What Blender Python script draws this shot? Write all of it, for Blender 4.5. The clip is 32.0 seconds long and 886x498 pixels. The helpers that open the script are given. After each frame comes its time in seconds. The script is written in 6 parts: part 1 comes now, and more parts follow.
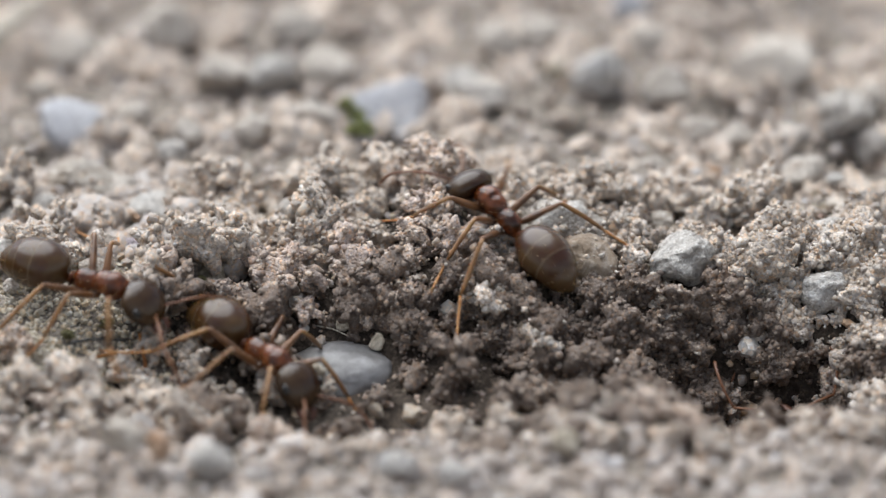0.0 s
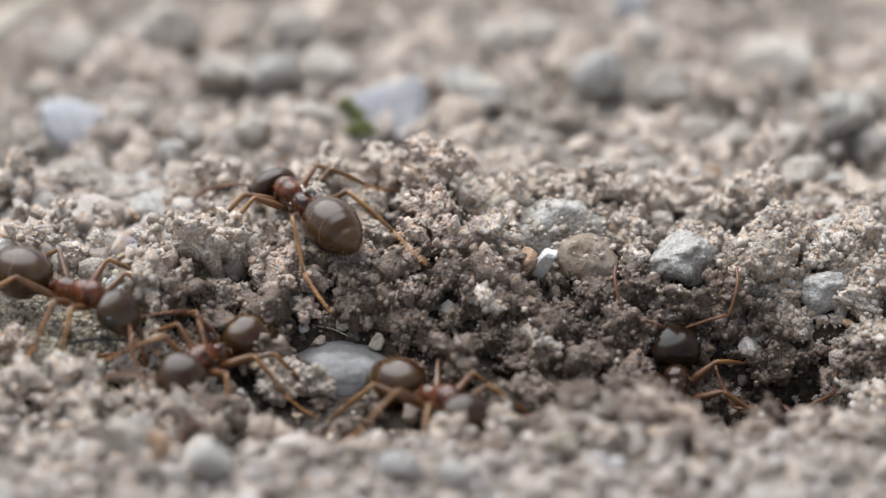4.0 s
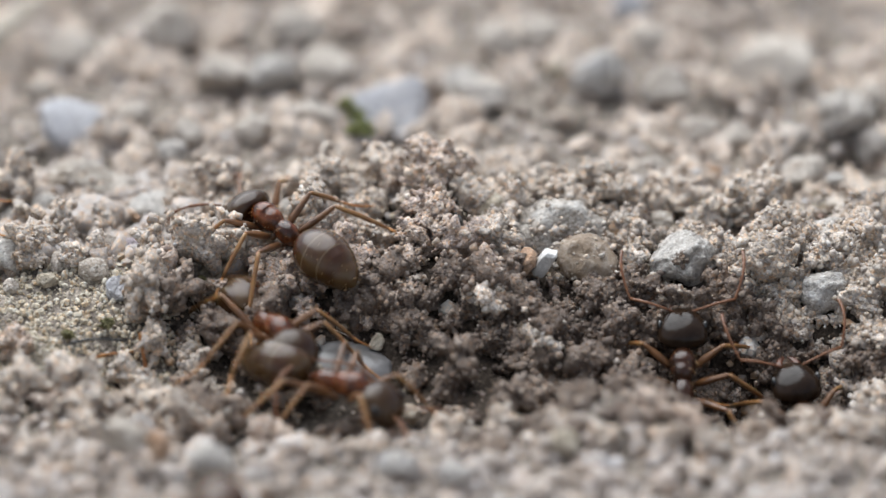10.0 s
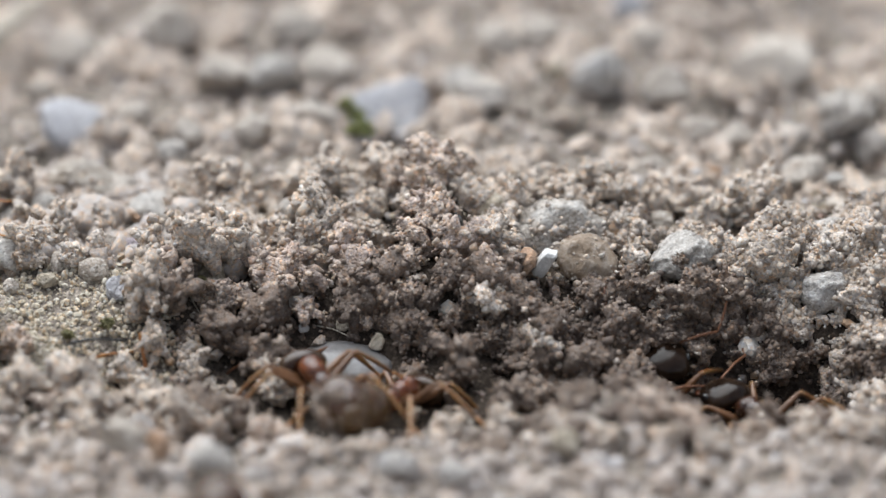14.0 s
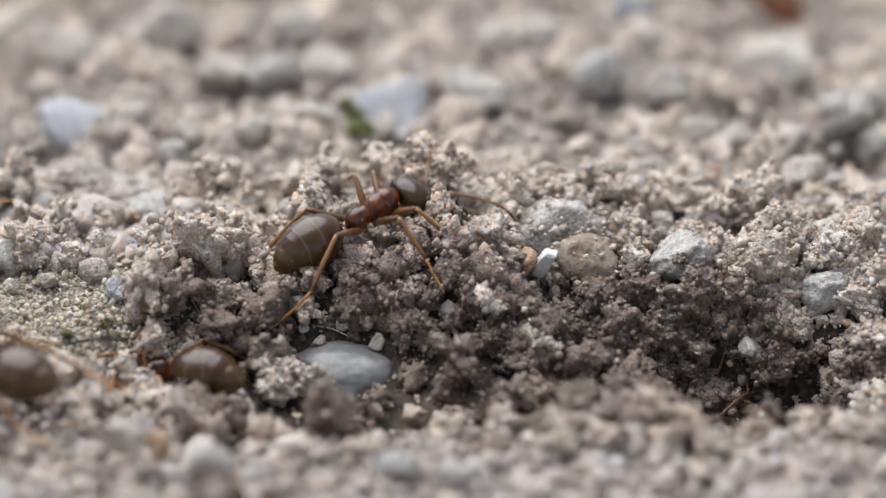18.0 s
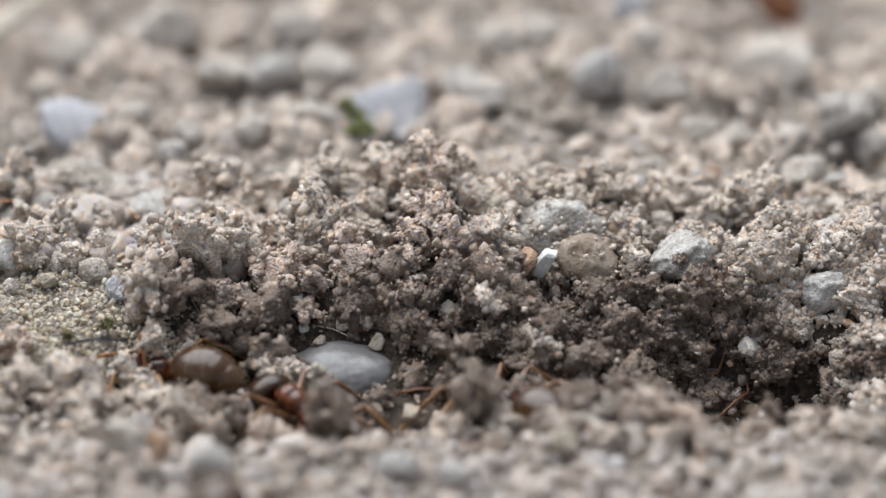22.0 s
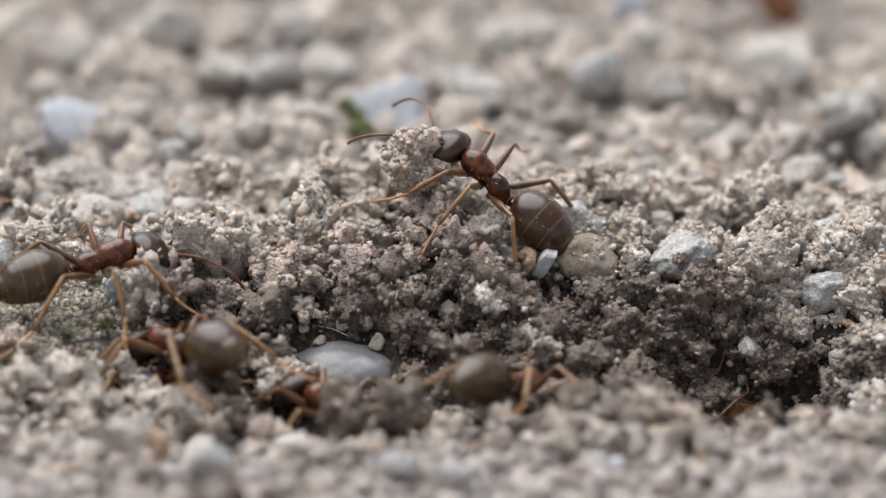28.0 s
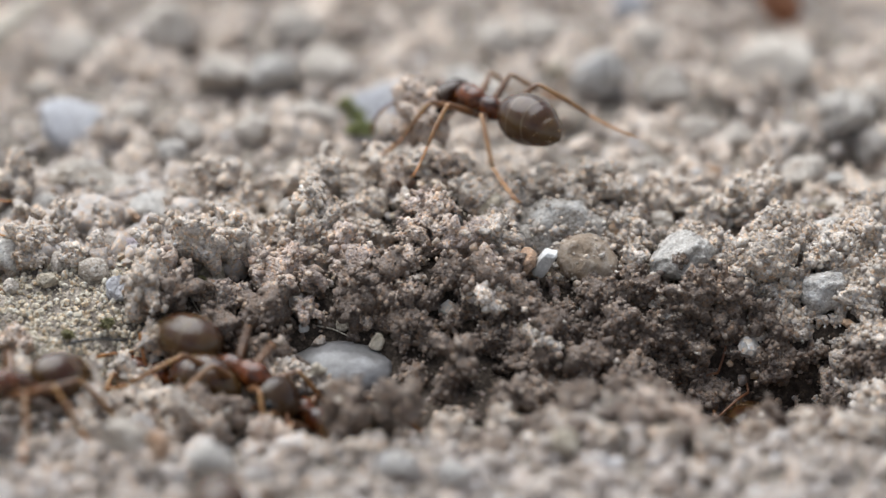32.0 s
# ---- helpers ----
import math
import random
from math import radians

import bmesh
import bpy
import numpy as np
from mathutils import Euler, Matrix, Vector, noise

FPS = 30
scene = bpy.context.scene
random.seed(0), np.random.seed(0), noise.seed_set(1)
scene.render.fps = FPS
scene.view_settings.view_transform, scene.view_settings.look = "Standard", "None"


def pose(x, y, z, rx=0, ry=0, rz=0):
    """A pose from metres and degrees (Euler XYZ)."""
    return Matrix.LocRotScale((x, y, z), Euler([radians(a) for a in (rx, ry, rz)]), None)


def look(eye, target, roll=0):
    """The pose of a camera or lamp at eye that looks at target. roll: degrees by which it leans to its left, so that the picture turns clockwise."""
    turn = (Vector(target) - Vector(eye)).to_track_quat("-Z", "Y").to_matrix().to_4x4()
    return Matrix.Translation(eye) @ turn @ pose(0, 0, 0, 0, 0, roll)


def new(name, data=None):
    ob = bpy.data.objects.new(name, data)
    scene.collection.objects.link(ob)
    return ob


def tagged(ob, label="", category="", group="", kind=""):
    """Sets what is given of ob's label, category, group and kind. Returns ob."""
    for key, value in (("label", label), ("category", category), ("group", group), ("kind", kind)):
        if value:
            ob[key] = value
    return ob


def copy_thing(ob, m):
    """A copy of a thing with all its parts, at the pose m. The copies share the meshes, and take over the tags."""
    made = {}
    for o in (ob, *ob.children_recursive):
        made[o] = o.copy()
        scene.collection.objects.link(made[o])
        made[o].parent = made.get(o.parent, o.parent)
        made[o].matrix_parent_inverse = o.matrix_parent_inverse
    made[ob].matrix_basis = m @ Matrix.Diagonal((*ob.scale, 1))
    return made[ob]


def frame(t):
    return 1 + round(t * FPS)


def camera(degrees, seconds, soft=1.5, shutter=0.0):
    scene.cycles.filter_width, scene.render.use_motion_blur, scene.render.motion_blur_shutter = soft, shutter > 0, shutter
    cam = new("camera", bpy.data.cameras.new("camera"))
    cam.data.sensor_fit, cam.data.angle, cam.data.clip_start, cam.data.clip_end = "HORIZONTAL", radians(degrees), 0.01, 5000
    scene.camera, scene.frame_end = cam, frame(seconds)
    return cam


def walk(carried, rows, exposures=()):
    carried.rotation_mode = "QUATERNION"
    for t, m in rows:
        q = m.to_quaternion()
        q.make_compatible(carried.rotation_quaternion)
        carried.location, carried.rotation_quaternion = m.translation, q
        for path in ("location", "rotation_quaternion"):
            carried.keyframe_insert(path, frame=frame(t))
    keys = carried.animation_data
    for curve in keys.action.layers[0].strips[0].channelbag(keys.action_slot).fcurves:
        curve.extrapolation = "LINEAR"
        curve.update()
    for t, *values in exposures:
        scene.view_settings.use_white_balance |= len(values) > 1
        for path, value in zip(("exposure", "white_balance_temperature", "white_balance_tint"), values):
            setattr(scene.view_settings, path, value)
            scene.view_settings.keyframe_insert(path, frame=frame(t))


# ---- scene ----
MM = 0.001  # the plan is drawn in millimetres

# ---- camera: a macro lens on a still support ----
PITCH, REACH = 24.0, 120.0
EYE = (0.0, -REACH * math.cos(radians(PITCH)) * MM, REACH * math.sin(radians(PITCH)) * MM)
cam = camera(10.0, 32.0, soft=1.35, shutter=0.5)
cam.data.dof.use_dof = True
cam.data.dof.focus_distance = 0.1180
cam.data.dof.aperture_fstop = 46.0
walk(cam, [(0.0, look(EYE, (0, 0, 0))), (32.0, look(EYE, (0, 0, 0)))])

# ---- light: a bright overcast sky with a veiled sun ----
world = bpy.data.worlds.new("overcast_sky")
scene.world = world
world.use_nodes = True
wn = world.node_tree.nodes
wl = world.node_tree.links
sky = wn.new("ShaderNodeTexSky")
sky.sky_type = "NISHITA"
sky.sun_disc = False
sky.sun_elevation = radians(64)
sky.sun_rotation = radians(-35)
veil = wn.new("ShaderNodeHueSaturation")
veil.inputs["Saturation"].default_value = 0.45
wl.new(sky.outputs["Color"], veil.inputs["Color"])
wl.new(veil.outputs["Color"], wn["Background"].inputs["Color"])
wn["Background"].inputs["Strength"].default_value = 0.08
sun = new("sun", bpy.data.lights.new("sun", "SUN"))
sun.data.energy = 2.79
sun.data.angle = radians(76)
sun.data.color = (0.950, 0.978, 1.0)
SUN_EL, SUN_AZ = radians(64), radians(-35)
sun.matrix_world = look((math.sin(SUN_AZ) * math.cos(SUN_EL), math.cos(SUN_AZ) * math.cos(SUN_EL), math.sin(SUN_EL)), (0, 0, 0))
scene.view_settings.exposure = 1.10

# ---- materials ----
def material(name, rough=0.9, spec=0.3):
    m = bpy.data.materials.new(name)
    m.use_nodes = True
    b = m.node_tree.nodes["Principled BSDF"]
    b.inputs["Roughness"].default_value = rough
    b.inputs["Specular IOR Level"].default_value = spec
    return m, m.node_tree.nodes, m.node_tree.links, b


def ramp(n, l, source, stops):
    r = n.new("ShaderNodeValToRGB")
    while len(r.color_ramp.elements) < len(stops):
        r.color_ramp.elements.new(0.5)
    for e, (p, c) in zip(r.color_ramp.elements, stops):
        e.position, e.color = p, (*c, 1)
    l.new(source, r.inputs["Fac"])
    return r.outputs["Color"]


def noise_of(n, l, scale, detail=4.0, rough=0.6):
    co = n.new("ShaderNodeTexCoord")
    t = n.new("ShaderNodeTexNoise")
    t.inputs["Scale"].default_value = scale
    t.inputs["Detail"].default_value = detail
    t.inputs["Roughness"].default_value = rough
    l.new(co.outputs["Object"], t.inputs["Vector"])
    return t.outputs["Fac"]


def blend(n, l, kind, fac, a, b):
    m = n.new("ShaderNodeMix")
    m.data_type, m.blend_type = "RGBA", kind
    for value, key in ((fac, 0), (a, 6), (b, 7)):
        if hasattr(value, "is_linked"):
            l.new(value, m.inputs[key])
        else:
            m.inputs[key].default_value = value
    return m.outputs[2]


def relief_on(n, l, b, sources, dist):
    last = None
    for src, strength in sources:
        k = n.new("ShaderNodeBump")
        k.inputs["Strength"].default_value = strength
        k.inputs["Distance"].default_value = dist
        l.new(src, k.inputs["Height"])
        if last:
            l.new(last, k.inputs["Normal"])
        last = k.outputs["Normal"]
    l.new(last, b.inputs["Normal"])


def cells_of(n, l, scale):
    """Grain by grain: a random tone for each cell, and the height of its dome."""
    co = n.new("ShaderNodeTexCoord")
    t = n.new("ShaderNodeTexVoronoi")
    t.inputs["Scale"].default_value = scale
    l.new(co.outputs["Object"], t.inputs["Vector"])
    pick = n.new("ShaderNodeSeparateColor")
    l.new(t.outputs["Color"], pick.inputs["Color"])
    dome = n.new("ShaderNodeMath")
    dome.operation = "SUBTRACT"
    dome.inputs[0].default_value = 1.0
    l.new(t.outputs["Distance"], dome.inputs[1])
    return pick.outputs[0], dome.outputs[0], pick.outputs[1]


def grain_material(name, stops, dusty, rough=0.92, spec=0.25, speck=0.35, packed=False):
    """Loose mineral grains: the tone of each by chance, dust and mottling over it."""
    m, n, l, b = material(name, rough, spec)
    geo = n.new("ShaderNodeNewGeometry")
    tone = ramp(n, l, geo.outputs["Random Per Island"], stops)
    fine = noise_of(n, l, 16000.0, 5.0, 0.7)
    broad = noise_of(n, l, 2600.0, 3.0, 0.6)
    mottled = blend(n, l, "MULTIPLY", speck, tone, ramp(n, l, fine, [(0.3, (0.45, 0.42, 0.40)), (0.62, (1.22, 1.19, 1.15))]))
    cover = ramp(n, l, broad, [(0.42, (0, 0, 0)), (0.7, (0.7, 0.7, 0.7))])
    coated = blend(n, l, "MIX", cover, mottled, (*dusty, 1))
    tint, dome, hue = cells_of(n, l, 13500.0)
    each = ramp(n, l, tint, [(0.0, (0.48, 0.46, 0.45)), (0.5, (0.92, 0.92, 0.92)), (0.83, (1.14, 1.13, 1.12)), (0.97, (1.4, 1.39, 1.37))])
    warm = ramp(n, l, hue, [(0.0, (0.92, 0.98, 1.08)), (0.5, (1.0, 1.0, 1.0)), (0.78, (1.07, 0.99, 0.90)), (1.0, (1.25, 0.97, 0.73))])
    coated = blend(n, l, "MULTIPLY", 0.8, coated, warm)
    l.new(blend(n, l, "MULTIPLY", 0.55 if packed else 0.3, coated, each), b.inputs["Base Color"])
    glint = n.new("ShaderNodeMapRange")
    glint.inputs["From Min"].default_value, glint.inputs["From Max"].default_value = 0.9, 0.96
    glint.inputs["To Min"].default_value, glint.inputs["To Max"].default_value = rough, 0.3
    l.new(tint, glint.inputs["Value"])
    l.new(glint.outputs[0], b.inputs["Roughness"])
    relief_on(n, l, b, [(dome, 1.0 if packed else 0.3), (fine, 0.8), (broad, 0.4)], 0.00006 if packed else 0.00004)
    return m


DRY = grain_material("dry_gravel", [(0.0, (0.221, 0.191, 0.172)), (0.15, (0.341, 0.300, 0.267)), (0.45, (0.412, 0.365, 0.328)), (0.7, (0.452, 0.408, 0.374)),
                                    (0.86, (0.461, 0.434, 0.415)), (0.95, (0.501, 0.494, 0.498)), (1.0, (0.401, 0.292, 0.208))], (0.441, 0.391, 0.348), 0.95, 0.15)
MOIST = grain_material("moist_soil", [(0.0, (0.183, 0.142, 0.120)), (0.15, (0.297, 0.234, 0.198)), (0.35, (0.397, 0.315, 0.270)), (0.5, (0.359, 0.302, 0.249)), (0.7, (0.459, 0.369, 0.316)),
                                      (0.85, (0.436, 0.380, 0.317)), (0.93, (0.639, 0.529, 0.429)), (1.0, (0.760, 0.710, 0.650))], (0.382, 0.313, 0.263), 0.75, 0.35)
# wet dug soil; the shade of hole and lower slope is painted into its tone
DAMP_SHADE = grain_material("wet_shaded_soil", [(0.0, (0.060, 0.043, 0.036)), (0.2, (0.114, 0.083, 0.066)), (0.5, (0.167, 0.130, 0.103)), (0.8, (0.233, 0.183, 0.146)), (0.92, (0.334, 0.267, 0.211)),
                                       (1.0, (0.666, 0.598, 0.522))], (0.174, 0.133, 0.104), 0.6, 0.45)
CRUMB = grain_material("half_dry_soil", [(0.0, (0.332, 0.284, 0.243)), (0.25, (0.470, 0.409, 0.356)), (0.5, (0.446, 0.401, 0.342)), (0.8, (0.527, 0.465, 0.407)), (0.93, (0.572, 0.531, 0.479)), (1.0, (0.756, 0.736, 0.706))], (0.470, 0.415, 0.359), 0.9, 0.2)
# the cores of crumbs: fine grains packed into one even tone
MOIST_CORE = grain_material("moist_packed_soil", [(0.0, (0.367, 0.292, 0.250)), (0.35, (0.482, 0.387, 0.334)), (0.7, (0.549, 0.447, 0.385)), (1.0, (0.638, 0.534, 0.451))], (0.493, 0.404, 0.340), 0.8, 0.3, packed=True)
# wet cores, darkened likewise for the shade low in the diggings
DAMP_SHADE_CORE = grain_material("wet_shaded_packed_soil", [(0.0, (0.125, 0.095, 0.076)), (0.5, (0.197, 0.152, 0.123)), (1.0, (0.274, 0.218, 0.177))], (0.216, 0.167, 0.133), 0.7, 0.4, packed=True)
CRUMB_CORE = grain_material("half_dry_packed_soil", [(0.0, (0.492, 0.422, 0.360)), (0.4, (0.575, 0.500, 0.430)), (0.7, (0.628, 0.550, 0.480)), (1.0, (0.672, 0.600, 0.528))], (0.597, 0.526, 0.452), 0.9, 0.2, packed=True)
GEMS = grain_material("mixed_pebble_grains", [(0.0, (0.20, 0.105, 0.075)), (0.12, (0.36, 0.235, 0.14)), (0.3, (0.42, 0.33, 0.235)), (0.5, (0.46, 0.40, 0.32)), (0.68, (0.40, 0.36, 0.33)), (0.82, (0.30, 0.255, 0.215)), (0.92, (0.58, 0.53, 0.46)), (1.0, (0.66, 0.65, 0.63))], (0.36, 0.30, 0.245), 0.5, 0.5)
SAND = grain_material("pale_sand", [(0.0, (0.27, 0.232, 0.169)), (0.5, (0.46, 0.412, 0.324)), (0.8, (0.53, 0.485, 0.395)), (1.0, (0.64, 0.61, 0.536))], (0.47, 0.42, 0.329), 0.8, 0.4)


def sheet_material():
    m, n, l, b = material("bare_earth", 0.95, 0.2)
    fine = noise_of(n, l, 14000.0, 6.0, 0.7)
    mid = noise_of(n, l, 3000.0, 4.0, 0.6)
    broad = noise_of(n, l, 420.0, 3.0, 0.6)
    earth = ramp(n, l, mid, [(0.3, (0.12, 0.10, 0.085)), (0.55, (0.26, 0.226, 0.192)), (0.75, (0.38, 0.336, 0.285))])
    # damp soil, toned extra dark so that gaps between crumbs look shaded
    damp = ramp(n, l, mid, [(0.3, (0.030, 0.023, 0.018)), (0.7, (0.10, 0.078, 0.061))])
    co = n.new("ShaderNodeTexCoord")
    # freshly dug damp soil, with gap shade in its colour, lies in a long patch round the origin
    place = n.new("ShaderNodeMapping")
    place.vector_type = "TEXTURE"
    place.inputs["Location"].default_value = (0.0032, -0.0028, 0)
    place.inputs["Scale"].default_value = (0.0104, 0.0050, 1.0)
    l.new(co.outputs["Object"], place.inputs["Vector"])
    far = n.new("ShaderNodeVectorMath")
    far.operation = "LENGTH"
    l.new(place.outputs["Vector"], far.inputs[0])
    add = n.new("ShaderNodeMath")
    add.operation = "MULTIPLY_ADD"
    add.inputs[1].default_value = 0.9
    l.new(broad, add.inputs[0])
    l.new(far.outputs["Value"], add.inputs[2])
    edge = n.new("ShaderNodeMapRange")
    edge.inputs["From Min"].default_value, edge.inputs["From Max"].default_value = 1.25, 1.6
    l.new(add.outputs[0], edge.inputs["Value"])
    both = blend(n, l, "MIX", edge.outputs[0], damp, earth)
    tint, dome, hue = cells_of(n, l, 12000.0)
    both = blend(n, l, "MULTIPLY", 0.8, both, ramp(n, l, tint, [(0.0, (0.6, 0.58, 0.56)), (0.6, (1.0, 1.0, 1.0)), (0.9, (1.35, 1.33, 1.3)), (1.0, (1.8, 1.8, 1.78))]))
    l.new(blend(n, l, "MULTIPLY", 0.5, both, ramp(n, l, fine, [(0.3, (0.4, 0.4, 0.4)), (0.65, (1.2, 1.2, 1.2))])), b.inputs["Base Color"])
    relief_on(n, l, b, [(dome, 0.9), (fine, 0.8), (mid, 0.6)], 0.00006)
    return m


EARTH = sheet_material()


def stone_material(name, base, spots, scale, rough=0.7, spec=0.4, dust=0.0):
    m, n, l, b = material(name, rough, spec)
    a = noise_of(n, l, scale, 5.0, 0.65)
    f = noise_of(n, l, scale * 7, 5.0, 0.7)
    tone = ramp(n, l, a, [(0.32, spots), (0.6, base), (0.8, tuple(min(1, c * 1.15) for c in base))])
    worn = blend(n, l, "MULTIPLY", 0.45, tone, ramp(n, l, f, [(0.3, (0.5, 0.48, 0.46)), (0.6, (1.15, 1.15, 1.15))]))
    tint, dome, hue = cells_of(n, l, 14000.0)
    film = ramp(n, l, noise_of(n, l, 1900.0, 5.0, 0.7), [(0.32 if dust > 0.5 else 0.40, (0, 0, 0)), (0.50 if dust > 0.5 else 0.58, (dust, dust, dust))])
    grit = ramp(n, l, tint, [(0.0, (0.26, 0.228, 0.195)), (0.5, (0.46, 0.412, 0.36)), (0.85, (0.54, 0.50, 0.45)), (1.0, (0.66, 0.64, 0.60))])
    if rough > 0.5:
        worn = blend(n, l, "MULTIPLY", 0.7, worn, ramp(n, l, hue, [(0.0, (0.62, 0.61, 0.60)), (0.6, (1.0, 1.0, 1.0)), (1.0, (1.35, 1.35, 1.35))]))
    l.new(blend(n, l, "MIX", film, worn, grit), b.inputs["Base Color"])
    relief_on(n, l, b, [(a, 0.7), (f, 1.0), (dome, 0.5 if rough > 0.5 else 0.1)], 0.00006)
    return m

# ---- the lie of the land, in millimetres ----
def lattice(ix, iy, seed):
    h = np.sin(ix * 127.1 + iy * 311.7 + seed * 74.7) * 43758.5453
    return h - np.floor(h)


def rough(x, y, size, seed):
    """Smooth noise between -1 and 1 with bumps about size across."""
    x, y = np.asarray(x, float) / size, np.asarray(y, float) / size
    ix, iy = np.floor(x), np.floor(y)
    u, v = x - ix, y - iy
    u, v = u * u * (3 - 2 * u), v * v * (3 - 2 * v)
    low = lattice(ix, iy, seed) * (1 - u) + lattice(ix + 1, iy, seed) * u
    high = lattice(ix, iy + 1, seed) * (1 - u) + lattice(ix + 1, iy + 1, seed) * u
    return 2 * (low * (1 - v) + high * v) - 1


TRENCH = ((-14, -9.6, -7.6, -6.2, -5.2, -3.6, 2.0, 4.5, 6.0, 8.5, 10.0, 14.0), (0.1, 0.25, 0.75, 1.1, 1.3, 1.5, 1.55, 1.6, 2.5, 2.4, 1.2, 0.6))
MOUND = ((-7.0, -5.4, -4.4, -3.5, -2.8, -2.2, -1.5, -1.0, -0.6, 0.1, 0.6, 1.0, 1.6, 2.4, 3.6, 5.0, 10.5, 16.0),
         (0.0, 0.1, 0.2, 0.45, 0.7, 0.3, 0.3, 0.95, 1.4, 1.4, 1.0, 0.5, 0.5, 0.55, 0.5, 0.4, 0.35, 0.1))
BANK = ((-14, -7.0, -4.5, -3.5, 0.2, 1.1, 1.85, 2.2, 2.8, 3.3, 5.0, 5.4, 6.9, 7.8, 8.6, 9.5, 14),
        (-0.3, -0.5, -0.5, -0.42, -0.42, -0.38, -0.1, 0.15, 0.45, 0.65, 0.55, 0.0, -0.3, -0.3, 0.15, 0.4, 0.3))


def land(x, y):
    """Height of the ground without its fine crumbs."""
    x, y = np.asarray(x, float), np.asarray(y, float)
    z = -0.275 * (1 - np.tanh((y + 5.2) / 1.8)) * np.exp(-(x / 70) ** 2 - (y / 70) ** 2)
    z = z - np.interp(x, *TRENCH) * np.exp(-(np.abs(y + 5.1) / 2.2) ** 3.2)
    z = z - 2.9 * np.exp(-np.abs((x - 7.2) / 2.3) ** 5 - np.abs((y + 4.6) / 1.35) ** 5)
    z = z + np.interp(x, *MOUND) * np.exp(-((y - 1.4) / np.where(y < 1.4, 2.9, 1.7)) ** 2)
    z = z + np.interp(x, *BANK) * np.exp(-(np.abs(y + 8.3) / 1.5) ** 2)
    for hx, hy, deep in ((-7.3, -4.9, 0.35), (3.6, 7.6, 0.9), (10.2, 5.6, 1.0), (-1.9, 6.9, 0.7), (-10.2, 6.0, 0.7), (7.6, 8.9, 0.7), (8.0, 3.2, 0.7)):
        z = z - 1.9 * deep * np.exp(-(((x - hx) / 0.7) ** 2) - ((y - hy) / 0.6) ** 2)
    near = np.exp(-(x / 60) ** 2 - (y / 60) ** 2)
    return z + near * 0.2 * rough(x, y, 4.1, 3) + (1 - near) * 6 * rough(x, y, 180, 5)


def ground_height(x, y):
    return land(x, y) + 0.22 * rough(x, y, 1.3, 7) + 0.09 * rough(x, y, 0.55, 8) + 0.05 * rough(x, y, 0.27, 9)


CORES = {MOIST.name: MOIST_CORE, DAMP_SHADE.name: DAMP_SHADE_CORE, CRUMB.name: CRUMB_CORE, DRY.name: CRUMB_CORE}


def mesh_of(name, verts, faces, mat, smooth=True, core=None):
    """A mesh from arrays; the faces all have the same number of corners. core: the material of its smooth faces, where it differs."""
    me = bpy.data.meshes.new(name)
    count, corners = faces.shape
    me.vertices.add(len(verts))
    me.vertices.foreach_set("co", np.ascontiguousarray(verts, np.float32).ravel())
    me.loops.add(count * corners)
    me.loops.foreach_set("vertex_index", np.ascontiguousarray(faces, np.int32).ravel())
    me.polygons.add(count)
    me.polygons.foreach_set("loop_start", np.arange(count, dtype=np.int32) * corners)
    me.polygons.foreach_set("use_smooth", np.full(count, True) if core else np.ascontiguousarray(np.broadcast_to(smooth, count)))
    me.update(calc_edges=True)
    me.materials.append(mat)
    if core:
        me.materials.append(core)
        me.polygons.foreach_set("material_index", np.asarray(smooth).astype(np.int32))
    return me


def reach_out(lo, hi, step):
    inner = np.arange(lo, hi + step / 2, step)
    grow = 3.0 * np.cumsum(1.55 ** np.arange(24))
    return np.concatenate((lo - grow[::-1], inner, hi + grow))


gx, gy = reach_out(-13.0, 13.0, 0.13), reach_out(-15.0, 26.0, 0.13)
px, py = np.meshgrid(gx, gy)
sheet = np.stack((px, py, ground_height(px, py)), -1).reshape(-1, 3) * MM
corner = (np.arange(len(gy) - 1)[:, None] * len(gx) + np.arange(len(gx) - 1)).ravel()
quads = np.stack((corner, corner + 1, corner + len(gx) + 1, corner + len(gx)), -1)
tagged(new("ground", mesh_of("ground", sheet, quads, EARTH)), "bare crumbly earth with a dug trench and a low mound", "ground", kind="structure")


# ---- loose grains ----
def ball(level):
    bm = bmesh.new()
    bmesh.ops.create_icosphere(bm, subdivisions=level, radius=1.0)
    v = np.array([p.co[:] for p in bm.verts])
    f = np.array([[q.index for q in t.verts] for t in bm.faces])
    bm.free()
    return v, f


def lumpy(level, seed, deep, size=1.1, facets=0, fine=0.0):
    """A stone's shape: a ball pushed in and out, and cut by a few flat faces."""
    v, f = ball(level)
    r = random.Random(seed)
    off = Vector((r.uniform(-50, 50), r.uniform(-50, 50), r.uniform(-50, 50)))
    push = np.array([noise.noise(Vector(p) * size + off) + 0.45 * noise.noise(Vector(p) * size * 2.7 + off) + 0.3 * fine * noise.noise(Vector(p) * size * 6.1 + off) for p in v])
    v = v * (1 + deep * push)[:, None]
    for _ in range(facets):
        d = np.array([r.gauss(0, 1) for _ in range(3)])
        d /= np.linalg.norm(d)
        over = np.maximum(v @ d - r.uniform(0.45, 0.75), 0)
        v = v - over[:, None] * d * 0.98
    return v, f


